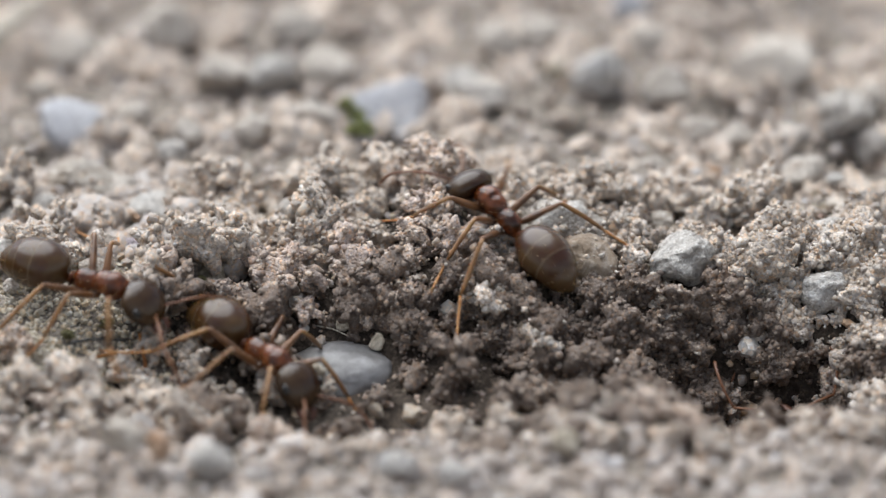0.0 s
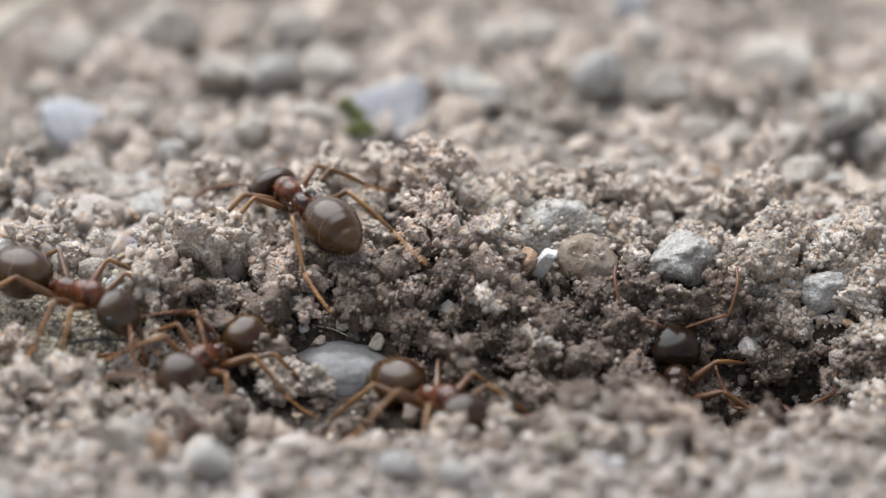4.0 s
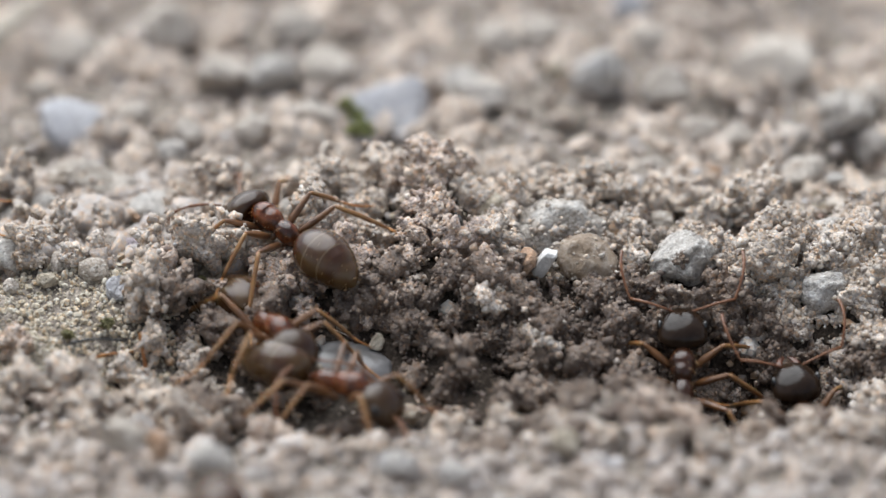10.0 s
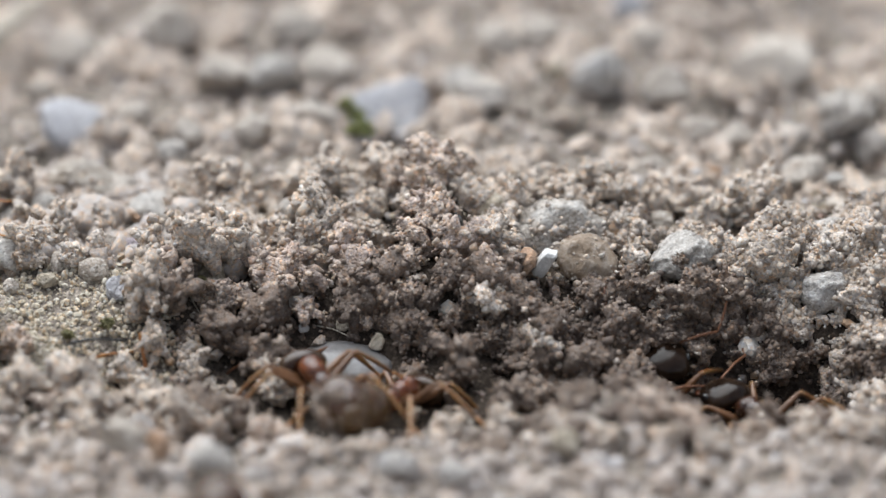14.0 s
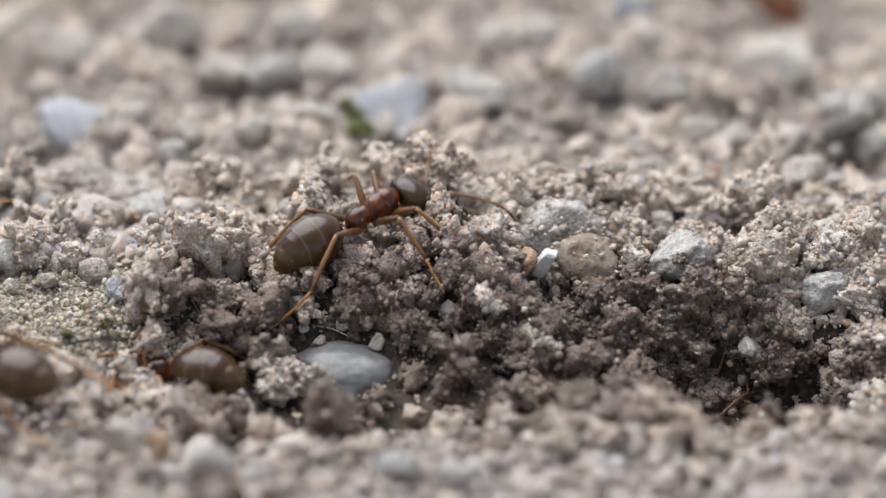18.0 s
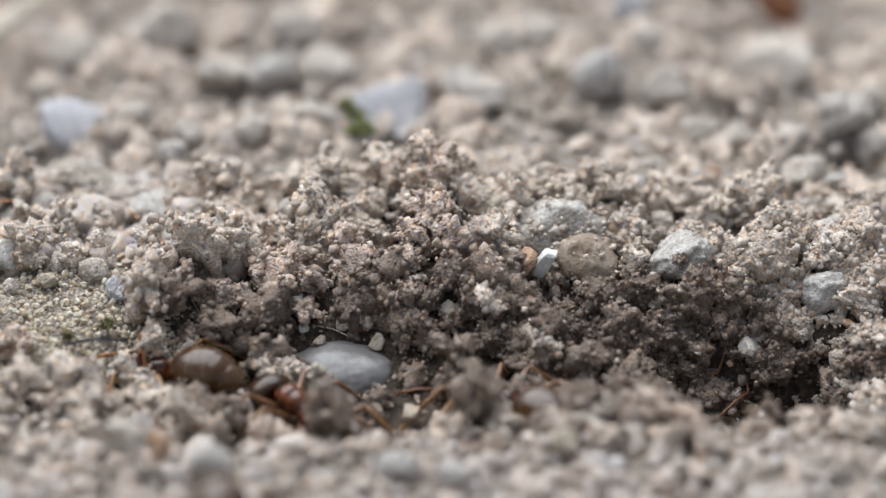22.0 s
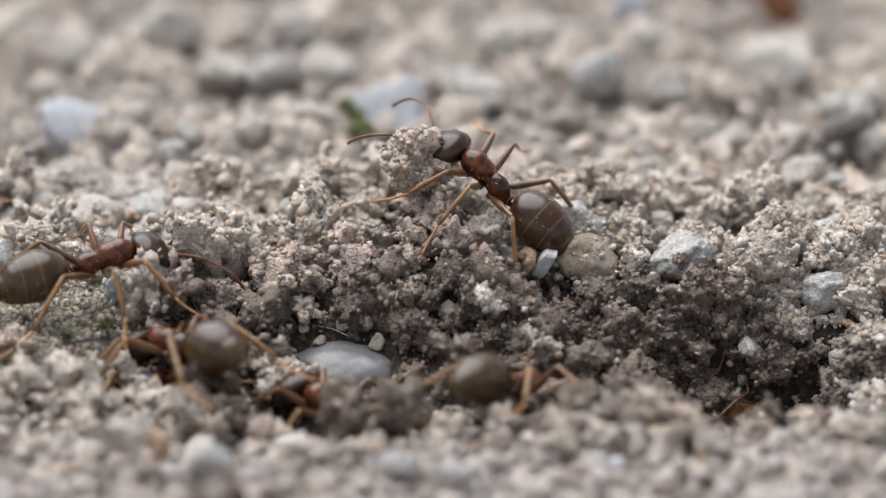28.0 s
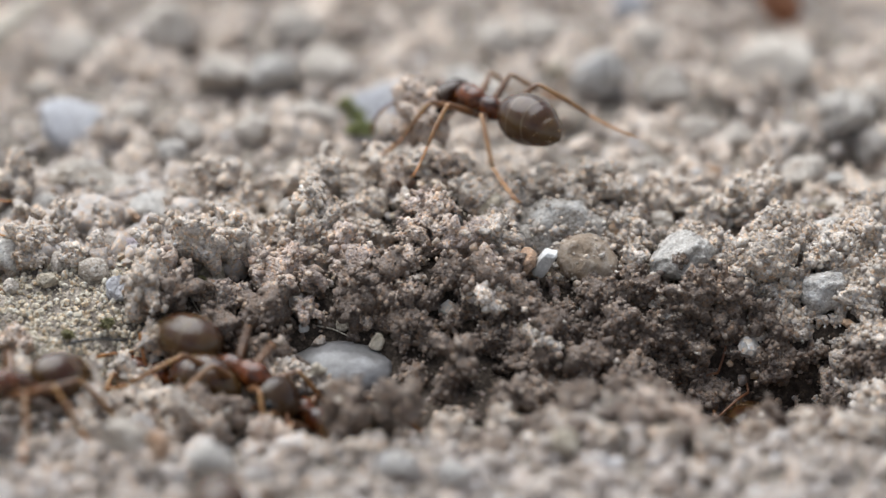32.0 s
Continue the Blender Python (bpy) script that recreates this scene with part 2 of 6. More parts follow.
def knotted(level, seed, count, low=0.84):
    """A crumb's shape: many small grains fused into one skin."""
    v, f = ball(level)
    rng = np.random.default_rng(seed)
    c = rng.normal(size=(count, 3))
    c /= np.linalg.norm(c, axis=1)[:, None]
    c *= rng.uniform(0.80, 0.93, (count, 1))
    c[: count // 6] *= 0.35
    rad = rng.uniform(0.6, 1.2, count) * 1.6 / math.sqrt(count)
    rad[: count // 6] = rng.uniform(0.4, 0.6, count // 6)
    along = v @ c.T
    gap = rad[None] ** 2 - ((c**2).sum(1)[None] - along**2)
    out = np.where(gap > 0, along + np.sqrt(np.maximum(gap, 0)), 0).max(axis=1)
    bend = np.array([noise.noise(Vector(q) * 1.4 + Vector((seed, 0, 0))) for q in v])
    crust = np.array([noise.noise(Vector(q) * 9.0 + Vector((0, seed, 0))) + 0.6 * noise.noise(Vector(q) * 19.0 + Vector((0, seed, 0))) for q in v])
    return v * (np.maximum(out, low) * (1 + 0.6 * bend) + 0.05 * crust)[:, None], f


BLOCK = np.array([(x, y, z) for x in (-1, 1) for y in (-1, 1) for z in (-1, 1)], float) * 0.62
BLOCK_FACES = np.array([(0, 1, 3), (0, 3, 2), (4, 6, 7), (4, 7, 5), (0, 4, 5), (0, 5, 1), (2, 3, 7), (2, 7, 6), (0, 2, 6), (0, 6, 4), (1, 5, 7), (1, 7, 3)])


def crusted(level, seed, lobes, count, grain):
    """A crumb's shape: a lobed core with angular grains of sand stuck over its upper and outer side; the core alone is smooth."""
    v, f = knotted(level, seed, lobes, 0.58)
    rng = np.random.default_rng(seed + 5000)
    shown = v[(v @ np.array([0.0, -0.6, 0.8])) > -0.3 * np.linalg.norm(v, axis=1)]
    d = shown[rng.integers(0, len(shown), count)] + 0.1 * rng.normal(size=(count, 3))
    near = np.argmax((d / np.linalg.norm(d, axis=1)[:, None]) @ (v / np.linalg.norm(v, axis=1)[:, None]).T, axis=1)
    seat = d * (np.linalg.norm(v[near], axis=1) / np.linalg.norm(d, axis=1) * rng.uniform(0.96, 1.05, count))[:, None]
    size = np.clip(grain * np.exp(0.48 * rng.normal(size=count)), 0.45 * grain, 2.4 * grain)
    each = BLOCK[None] * (1 + 0.35 * rng.uniform(-1, 1, (count, 8, 3))) * rng.uniform(0.75, 1.2, (count, 1, 3)) * size[:, None, None]
    each = np.einsum("nij,nvj->nvi", turns(count, rng), each) + seat[:, None, :]
    faces = (BLOCK_FACES[None] + (len(v) + 8 * np.arange(count))[:, None, None]).reshape(-1, 3)
    return np.concatenate((v, each.reshape(-1, 3))), np.concatenate((f, faces)), np.arange(len(f) + len(faces)) < len(f)


def turns(count, rng, lean=None):
    """Turns by chance: any way round, or only leaning about as much as given."""
    q = rng.normal(size=(count, 4))
    if lean:
        q = np.concatenate((np.ones((count, 1)), lean * 0.7 * q[:, 1:]), axis=1)
    q /= np.linalg.norm(q, axis=1)[:, None]
    a, b, c, d = q.T
    return np.stack((1 - 2 * (c * c + d * d), 2 * (b * c - a * d), 2 * (b * d + a * c), 2 * (b * c + a * d), 1 - 2 * (b * b + d * d), 2 * (c * d - a * b),
                     2 * (b * d - a * c), 2 * (c * d + a * b), 1 - 2 * (b * b + c * c)), -1).reshape(-1, 3, 3)


def grains(name, places, sizes, shapes, mat, label, category, seed, flat=0.6, smooth=True, leaning=False):
    """Many loose grains as one mesh: places and radii in millimetres."""
    rng = np.random.default_rng(seed)
    pick = rng.integers(0, len(shapes), len(places))
    spin = turns(len(places), rng, 0.45 if leaning else None)
    stretch = rng.uniform(flat, 1.25, (len(places), 3)) * np.asarray(sizes)[:, None]
    vs, fs, soft, at, inner = [], [], [], 0, False
    for k, (v, f, *core) in enumerate(shapes):
        mine = np.nonzero(pick == k)[0]
        if not len(mine):
            continue
        p = np.einsum("nij,nvj->nvi", spin[mine], v[None] * stretch[mine][:, None, :]) + places[mine][:, None, :]
        vs.append(p.reshape(-1, 3) * MM)
        fs.append((f[None] + (np.arange(len(mine)) * len(v))[:, None, None]).reshape(-1, 3) + at)
        soft.append(np.tile(core[0] if core else np.full(len(f), smooth), len(mine)))
        inner |= bool(core)
        at += len(mine) * len(v)
    ob = new(name, mesh_of(name, np.concatenate(vs), np.concatenate(fs), mat, np.concatenate(soft), CORES.get(mat.name) if inner else None))
    return tagged(ob, label, category, kind="stuff")


def strewn(count, x0, x1, y0, y1, small, large, bias, seed, low=-0.15, high=0.55):
    """Places and radii of grains lying on the ground of a stretch of the plan."""
    rng = np.random.default_rng(seed)
    x, y = rng.uniform(x0, x1, count), rng.uniform(y0, y1, count)
    r = small * (large / small) ** (rng.uniform(0, 1, count) ** bias)
    return np.stack((x, y, ground_height(x, y) + r * rng.uniform(low, high, count)), -1), r


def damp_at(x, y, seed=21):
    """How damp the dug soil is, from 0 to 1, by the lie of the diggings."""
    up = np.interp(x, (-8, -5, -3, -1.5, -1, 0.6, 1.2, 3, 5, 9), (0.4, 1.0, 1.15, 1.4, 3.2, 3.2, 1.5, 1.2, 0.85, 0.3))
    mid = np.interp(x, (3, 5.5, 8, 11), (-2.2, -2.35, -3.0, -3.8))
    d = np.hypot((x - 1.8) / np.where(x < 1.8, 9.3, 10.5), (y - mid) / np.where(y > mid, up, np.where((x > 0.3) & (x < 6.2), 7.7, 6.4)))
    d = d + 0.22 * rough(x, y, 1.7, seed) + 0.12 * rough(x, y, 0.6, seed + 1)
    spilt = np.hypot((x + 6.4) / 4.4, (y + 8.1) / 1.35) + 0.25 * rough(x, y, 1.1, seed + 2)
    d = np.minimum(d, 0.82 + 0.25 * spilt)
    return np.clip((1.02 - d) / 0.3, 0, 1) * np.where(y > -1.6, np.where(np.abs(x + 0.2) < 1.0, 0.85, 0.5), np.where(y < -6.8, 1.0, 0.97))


ROUND = [lumpy(3, 100 + k, 0.34, 1.2, 4, 0.3) for k in range(14)]
CLOT = [crusted(3, 150 + k, 17, 84, 0.115) for k in range(24)]
NUB = [crusted(2, 130 + k, 11, 12, 0.21) for k in range(14)]
LUMP = [crusted(2, 190 + k, 30, 44, 0.11) for k in range(8)]
ROUND += [lumpy(2, 170 + k, 0.42, 1.5, 3, 0.4) for k in range(14)]
SMALL = [lumpy(1, 200 + k, 0.30, 1.3, 1) for k in range(16)]
CHIP = [lumpy(1, 250 + k, 0.40, 1.3, 2) for k in range(16)]
FINE = [lumpy(2, 300 + k, 0.50, 1.6, 2) for k in range(16)]


BARE = ((2.15, -2.1, 0.7, 0.6), (2.7, -0.5, 1.35, 0.85), (3.35, -1.7, 0.7, 0.5), (2.15, -1.8, 0.5, 0.5), (5.65, -1.65, 0.9, 0.7), (8.9, -2.5, 0.6, 0.6), (9.1, 0.0, 0.8, 0.6), (-2.5, -4.5, 1.2, 0.9), (0.2, -0.2, 0.35, 0.4))  # round stones that lie free


def off_the_sand(places, *more, big=True):
    """Leaves out what would lie on the pale sand, and most on the trodden floor of the trench."""
    x, y = places[:, 0], places[:, 1]
    floor = (x > -5.0) & (x < 1.5) & (y > -8.2) & (y < -3.5) & (lattice(np.floor(x * 7), np.floor(y * 7), 4) < np.where(y < -6.0, 0.93, 0.72))
    keep = ~floor & ~((x < -7.2 + 0.5 * rough(x, y, 1.1, 5)) & (y < -1.4 + 0.5 * rough(x, y, 0.9, 6)) & (y > -6.2))
    # beside the diggings lies gravel in place of crumbs
    keep &= ~((x < -4.2 - 0.4 * (y + 1.2) + 0.8 * rough(x, y, 1.3, 15)) & (y > -1.3 + 0.4 * rough(x, y, 0.9, 16)) & (lattice(np.floor(x * 9), np.floor(y * 9), 17) < 0.8))
    for sx, sy, sw, sd in BARE if big else ():
        keep &= np.hypot((x - sx) / sw, (y - sy) / sd) > 1
    return (places[keep], *(m[keep] for m in more))


def stuck(cp, cr, per, seed):
    """Small grains that cling to cores at cp with radii cr."""
    rng = np.random.default_rng(seed)
    out, rad = [], []
    for c, r in zip(cp, cr):
        k = int(per * (r / 0.35) ** 1.6) + 5
        d = rng.normal(size=(k, 3))
        d /= np.linalg.norm(d, axis=1)[:, None]
        d[:, 2] = np.where(d[:, 2] < -0.4, -d[:, 2], d[:, 2])
        d[:, 1] = np.where(d[:, 1] > 0.5, -d[:, 1], d[:, 1])
        out.append(c + d * (1 + 0.2 * rng.normal(size=(k, 1))) * r * np.array([1.0, 1.0, 0.9]))
        rad.append(0.062 * np.exp(0.45 * rng.normal(size=k)) * (r / 0.35) ** 0.35)
    return np.concatenate(out), np.clip(np.concatenate(rad), 0.03, 0.2)


def sorted_by_damp(places, sizes, seed):
    rng = np.random.default_rng(seed)
    wet = rng.uniform(0, 1, len(places)) < damp_at(places[:, 0], places[:, 1])
    return (places[wet], sizes[wet]), (places[~wet], sizes[~wet])


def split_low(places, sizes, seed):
    """Sets apart the wetter soil low on the slope and in the hole, whose tone also holds painted shade."""
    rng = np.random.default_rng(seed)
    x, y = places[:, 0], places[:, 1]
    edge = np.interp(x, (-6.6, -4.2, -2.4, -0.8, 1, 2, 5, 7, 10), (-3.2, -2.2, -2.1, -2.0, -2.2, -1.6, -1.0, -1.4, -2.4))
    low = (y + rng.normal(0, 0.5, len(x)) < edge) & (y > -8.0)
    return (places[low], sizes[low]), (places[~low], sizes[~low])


def off_the_pits(places, sizes):
    """Leaves the small pits between the far gravel open."""
    keep = np.full(len(sizes), True)
    for hx, hy in ((3.6, 7.6), (10.2, 5.6), (-1.9, 6.9), (-10.2, 6.0), (7.6, 8.9), (8.0, 3.2)):
        keep &= np.hypot(places[:, 0] - hx, (places[:, 1] - hy + 0.3) / 1.2) > 0.55 + sizes
    return places[keep], sizes[keep]


# gravel behind the mound
p, r = strewn(1500, -16, 16, 1.6, 30, 0.22, 0.74, 1.25, 31, -0.5, 0.25)
p, r = off_the_pits(p, r)
grains("gravel", p, r, ROUND[:12] + LUMP, DRY, "dry beige and grey gravel on bare earth", "gravel", 32)
p, r = strewn(110, -15, 15, 2.5, 28, 0.45, 0.85, 1.3, 39, -0.5, 0.2)
grains("gravel", p, r * 0.9, LUMP, DRY, "dry rough lumps of earth among the gravel", "gravel", 40, leaning=True)
p, r = strewn(4500, -14, 14, 0.3, 24, 0.06, 0.26, 1.1, 33)
grains("grit", p, r, CHIP, DRY, "dry beige grit between the gravel", "grit", 34)
p, r = strewn(520, -11.5, -3.6, -1.4, 4.5, 0.15, 0.46, 1.2, 95, -0.1, 0.5)
p, r = p[p[:, 0] < -4.0 - 0.4 * (p[:, 1] + 1.2)], r[p[:, 0] < -4.0 - 0.4 * (p[:, 1] + 1.2)]
grains("gravel", p, r, ROUND[:14], DRY, "dry pale gravel beside the mound", "gravel", 96)
# gravel on the bank before the trench
wet, dry = sorted_by_damp(*off_the_sand(*strewn(700, -11, 11, -15, -7.6, 0.14, 0.42, 1.5, 35)), 58)
grains("gravel", *wet, ROUND, DAMP_SHADE, "damp brown gravel spilled on the rim of the trench", "gravel", 36)
grains("gravel", *dry, ROUND, DRY, "pale dry gravel on the rim of the trench", "gravel", 36)
wet, dry = sorted_by_damp(*strewn(3500, -11, 11, -14.5, -7.0, 0.06, 0.2, 1.2, 37), 59)
grains("grit", *wet, CHIP, DAMP_SHADE, "damp brown grit spilled on the rim of the trench", "grit", 38)
grains("grit", *dry, CHIP, DRY, "pale dry grit on the rim of the trench", "grit", 38)
# dug crumbs on the mound and in the trench
cp, cr = off_the_sand(*strewn(700, -11.5, 11.5, -7.4, 2.8, 0.24, 0.58, 1.15, 41, 0.0, 1.7))
wall, size = off_the_sand(*strewn(170, 4.2, 10.5, -4.6, -1.0, 0.2, 0.5, 1.3, 91, 0.1, 1.0))
cp, cr = np.concatenate((cp, wall)), np.concatenate((cr, size))
cp[:, 2] -= np.where((cp[:, 0] > 4.5) & (cp[:, 1] > 0), 0.5, 0)  # flatter on the bank behind the hole
wet, dry = sorted_by_damp(cp, cr, 42)
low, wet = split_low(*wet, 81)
grains("soil_crumbs", *low, CLOT, DAMP_SHADE, "dark wet soil crumbs low in the diggings", "soil", 82, 0.75, leaning=True)
grains("soil_crumbs", *wet, CLOT, MOIST, "dark damp soil crumbs heaped on the mound", "soil", 43, 0.75, leaning=True)
grains("soil_crumbs", *dry, CLOT, CRUMB, "dry greyish soil crumbs beside the diggings", "soil", 44, 0.75, leaning=True)
np2, nr2 = off_the_sand(*strewn(950, -11.5, 11.5, -7.4, 2.6, 0.07, 0.20, 1.2, 53, -0.3, 0.45), big=False)
wall, size = off_the_sand(*strewn(240, 4.2, 10.5, -4.6, -1.0, 0.07, 0.21, 1.2, 92, -0.1, 0.6), big=False)
np2, nr2 = np.concatenate((np2, wall)), np.concatenate((nr2, size))
wet, dry = sorted_by_damp(np2, nr2, 54)
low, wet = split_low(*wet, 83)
grains("soil_crumbs", *low, NUB, DAMP_SHADE, "small wet soil crumbs low in the diggings", "soil", 84, 0.75, leaning=True)
grains("soil_crumbs", *wet, NUB, MOIST, "small damp soil crumbs between the larger ones", "soil", 55, 0.75, leaning=True)
grains("soil_crumbs", *dry, NUB, CRUMB, "small dry soil crumbs between the larger ones", "soil", 56, 0.75, leaning=True)
p, r = off_the_sand(*strewn(620, -11.5, 11.5, -6.5, 2.6, 0.08, 0.27, 1.5, 101, 0.3, 1.6))
grains("pebble_grains", p, r, FINE, GEMS, "tan, orange and whitish mineral grains in the soil", "grit", 102, 0.6, False)
p, r = strewn(2200, -11.5, 11.5, -7.4, 2.5, 0.03, 0.11, 1.3, 45)
wet, dry = sorted_by_damp(p, r, 46)
grains("soil_grains", *wet, SMALL, MOIST, "dark damp grains of loose soil", "soil", 47, 0.6, False)
grains("sand_grains", *dry, SMALL, SAND, "pale dry grains of sand", "sand", 48, 0.6, False)
p, r = strewn(3600, -11.5, -6.2, -6.8, -1.2, 0.025, 0.11, 1.6, 51)
grains("sand_grains", p, r, SMALL, SAND, "fine pale sand in a bare patch", "sand", 52, 0.6, False)

# ---- helpers for built things ----
def part(name, bm, mat, parent, label="", at=(0, 0, 0)):
    """Links a bmesh, drawn in millimetres round at, as one mesh object under its thing or part."""
    for v in bm.verts:
        v.co = v.co * MM
    me = bpy.data.meshes.new(name)
    bm.to_mesh(me)
    bm.free()
    me.polygons.foreach_set("use_smooth", np.full(len(me.polygons), True))
    me.materials.append(mat)
    ob = new(name, me)
    ob.parent = parent
    ob.location = Vector(at) * MM
    if label:
        ob["label"] = label
    return ob


def tube(bm, points, radii, seg=12, squash=1.0, cap=True):
    """A body of rings along a bent line; squash flattens it from side to side."""
    pts = [Vector(p) for p in points]
    rings, side = [], None
    for i, p in enumerate(pts):
        d = (pts[min(i + 1, len(pts) - 1)] - pts[max(i - 1, 0)]).normalized()
        if side is None:
            side = Vector((0, 1, 0)).cross(d)
            side = d.cross(Vector((0, 0, 1))) if side.length < 0.2 else Vector((0, 1, 0))
        side = (side - d * side.dot(d)).normalized()
        top = side.cross(d)
        r = radii[i]
        ry, rz = r if isinstance(r, tuple) else (r * squash, r)
        rings.append([bm.verts.new(p + side * ry * math.cos(a) + top * rz * math.sin(a)) for a in (2 * math.pi * k / seg for k in range(seg))])
    for a, b in zip(rings, rings[1:]):
        for k in range(seg):
            bm.faces.new((a[k], a[(k + 1) % seg], b[(k + 1) % seg], b[k]))
    if cap:
        bm.faces.new(rings[0][::-1])
        bm.faces.new(rings[-1])
    bmesh.ops.recalc_face_normals(bm, faces=bm.faces)
    return bm


def eased(rows, steps):
    """Rows of numbers drawn out smoothly into more of them."""
    a = np.array(rows, float)
    t = np.arange(len(a))
    u = np.linspace(0, len(a) - 1, steps)
    i = np.clip(np.floor(u).astype(int), 0, len(a) - 2)
    w = (u - i)[:, None]
    g = np.gradient(a, t, axis=0)
    h00, h10, h01, h11 = 2 * w**3 - 3 * w**2 + 1, w**3 - 2 * w**2 + w, -2 * w**3 + 3 * w**2, w**3 - w**2
    return h00 * a[i] + h10 * g[i] + h01 * a[i + 1] + h11 * g[i + 1]



# ---- stones and clumps ----
QUARTZ = stone_material("white_quartz", (0.42, 0.425, 0.455), (0.34, 0.34, 0.36), 1400.0, 0.6, 0.4, 0.2)
WHITE = stone_material("white_chip", (0.78, 0.77, 0.75), (0.60, 0.59, 0.57), 3000.0, 0.4, 0.5)
BEIGE = stone_material("beige_stone", (0.50, 0.44, 0.38), (0.36, 0.30, 0.25), 1500.0, 0.85, 0.3, 0.8)
PALEGREY = stone_material("pale_speckled_stone", (0.62, 0.60, 0.57), (0.36, 0.34, 0.315), 4200.0, 0.75, 0.4, 0.55)
GREY = stone_material("grey_stone", (0.42, 0.395, 0.37), (0.27, 0.24, 0.215), 2500.0, 0.85, 0.3, 0.8)
DUSTGREY = stone_material("dusty_grey_stone", (0.54, 0.53, 0.51), (0.40, 0.385, 0.365), 2600.0, 0.85, 0.3, 0.95)
BLUEGREY = stone_material("blue_grey_stone", (0.47, 0.47, 0.475), (0.34, 0.335, 0.33), 2400.0, 0.75, 0.4, 0.7)
TAN = stone_material("tan_stone", (0.40, 0.335, 0.265), (0.27, 0.215, 0.165), 2200.0, 0.8, 0.3, 0.7)
ORANGE = stone_material("orange_stone", (0.52, 0.31, 0.18), (0.33, 0.20, 0.12), 2600.0, 0.7, 0.4, 0.3)
RED = stone_material("red_brown_stone", (0.20, 0.115, 0.09), (0.12, 0.075, 0.06), 3000.0, 0.6, 0.4, 0.3)
CREAM = stone_material("cream_stone", (0.50, 0.44, 0.34), (0.36, 0.30, 0.22), 3000.0, 0.7, 0.4, 0.3)
DARK = stone_material("dark_stone", (0.07, 0.07, 0.072), (0.035, 0.035, 0.035), 3500.0, 0.7, 0.4, 0.15)
LICHEN = stone_material("lichen_crust", (0.40, 0.375, 0.25), (0.24, 0.21, 0.14), 3500.0, 0.9, 0.2, 0.3)
PURPLE = stone_material("purplish_stone", (0.37, 0.32, 0.35), (0.27, 0.23, 0.25), 2400.0, 0.6, 0.4, 0.2)
WET = stone_material("wet_pebble", (0.185, 0.180, 0.180), (0.115, 0.108, 0.102), 1300.0, 0.3, 0.5, 0.0)
for node in WET.node_tree.nodes:
    if node.type == "BUMP":
        node.inputs["Strength"].default_value *= 0.12
WETDARK = stone_material("wet_dark_stone", (0.15, 0.148, 0.16), (0.10, 0.095, 0.10), 1500.0, 0.3, 0.5)


def glassy(name, base, rough_value, depth):
    m = stone_material(name, base, tuple(c * 0.7 for c in base), 2000.0, rough_value, 0.5, 0.4 if depth < 0.5 else 0.1)
    m.node_tree.nodes["Principled BSDF"].inputs["Transmission Weight"].default_value = depth
    return m


TANGLASS = glassy("translucent_tan_quartz", (0.36, 0.255, 0.165), 0.45, 0.25)
GLASS = glassy("clear_quartz", (0.80, 0.80, 0.78), 0.15, 0.7)


def stone(name, label, mat, at, half, roll, facets, deep, seed):
    """One stone, of its own shape, sunk a little into the ground."""
    v, f = lumpy(5 if half[0] > 0.7 else 4, seed, deep, 1.15, facets + 2 if facets > 3 else max(facets, 0), 0.7)
    v = v / np.abs(v).max(axis=0)
    if facets > 5:
        v = np.sign(v) * np.abs(v) ** (0.45 if half[0] < 0.5 else 0.68)  # a squarish chip
    wear = np.array([noise.noise(Vector(q) * 5.0 + Vector((seed, 0, 0))) + 0.7 * noise.noise(Vector(q) * 11.0 + Vector((seed, 0, 0))) for q in v])
    v = v * (1 + (0.0 if mat is WET else 0.045) * wear)[:, None]
    slab = facets == 7
    if slab:
        half = (half[0], half[2] * 1.05, 0.35 * half[2])
    v = v * np.array(half) * MM
    ob = new(name, mesh_of(name, v, f, mat))
    ob.matrix_basis = pose(at[0] * MM, at[1] * MM, at[2] * MM, 46 if slab else 34 if mat in (DUSTGREY, PALEGREY, BLUEGREY) else 14, -roll, 0)
    return tagged(ob, label, name, group="loose stones")


def clod(name, seed, size, mat):
    """A knot of grains stuck together, as one skin."""
    v, f, core = crusted(4, seed, 60, 300, 0.07)
    return new(name, mesh_of(name, v * size * np.array([1.0, 0.85, 0.85]) * 1.08 * MM, f, mat, core, CORES.get(mat.name)))


def clump(label, mat, at, size, seed):
    one = clod("soil_clump", seed, size, mat)
    one.matrix_basis = pose(at[0] * MM, at[1] * MM, at[2] * MM, 0, 0, 40 * math.sin(40 * seed))
    return tagged(one, label, "soil clump", group="crumbly soil clumps")


SCRAP = stone_material("brown_scrap", (0.26, 0.10, 0.04), (0.15, 0.06, 0.03), 900.0, 0.5, 0.4)
MOSS = stone_material("green_moss", (0.26, 0.28, 0.11), (0.15, 0.17, 0.06), 6000.0, 0.8, 0.3)
STRAW = stone_material("pale_straw", (0.55, 0.50, 0.42), (0.42, 0.36, 0.28), 2000.0, 0.6, 0.4)
RUST = stone_material("rusty_fibre", (0.42, 0.19, 0.06), (0.28, 0.11, 0.04), 3000.0, 0.5, 0.4)


def fibre(name, label, category, mat, points, thick):
    """A thin bent stem from point to point, in millimetres."""
    q = eased(points, 14)
    bm = bmesh.new()
    tube(bm, [Vector(p) for p in q], [thick * (1 - 0.5 * i / 13) for i in range(14)], 6)
    return tagged(part(name, bm, mat, None), label, category, group="plant scraps")


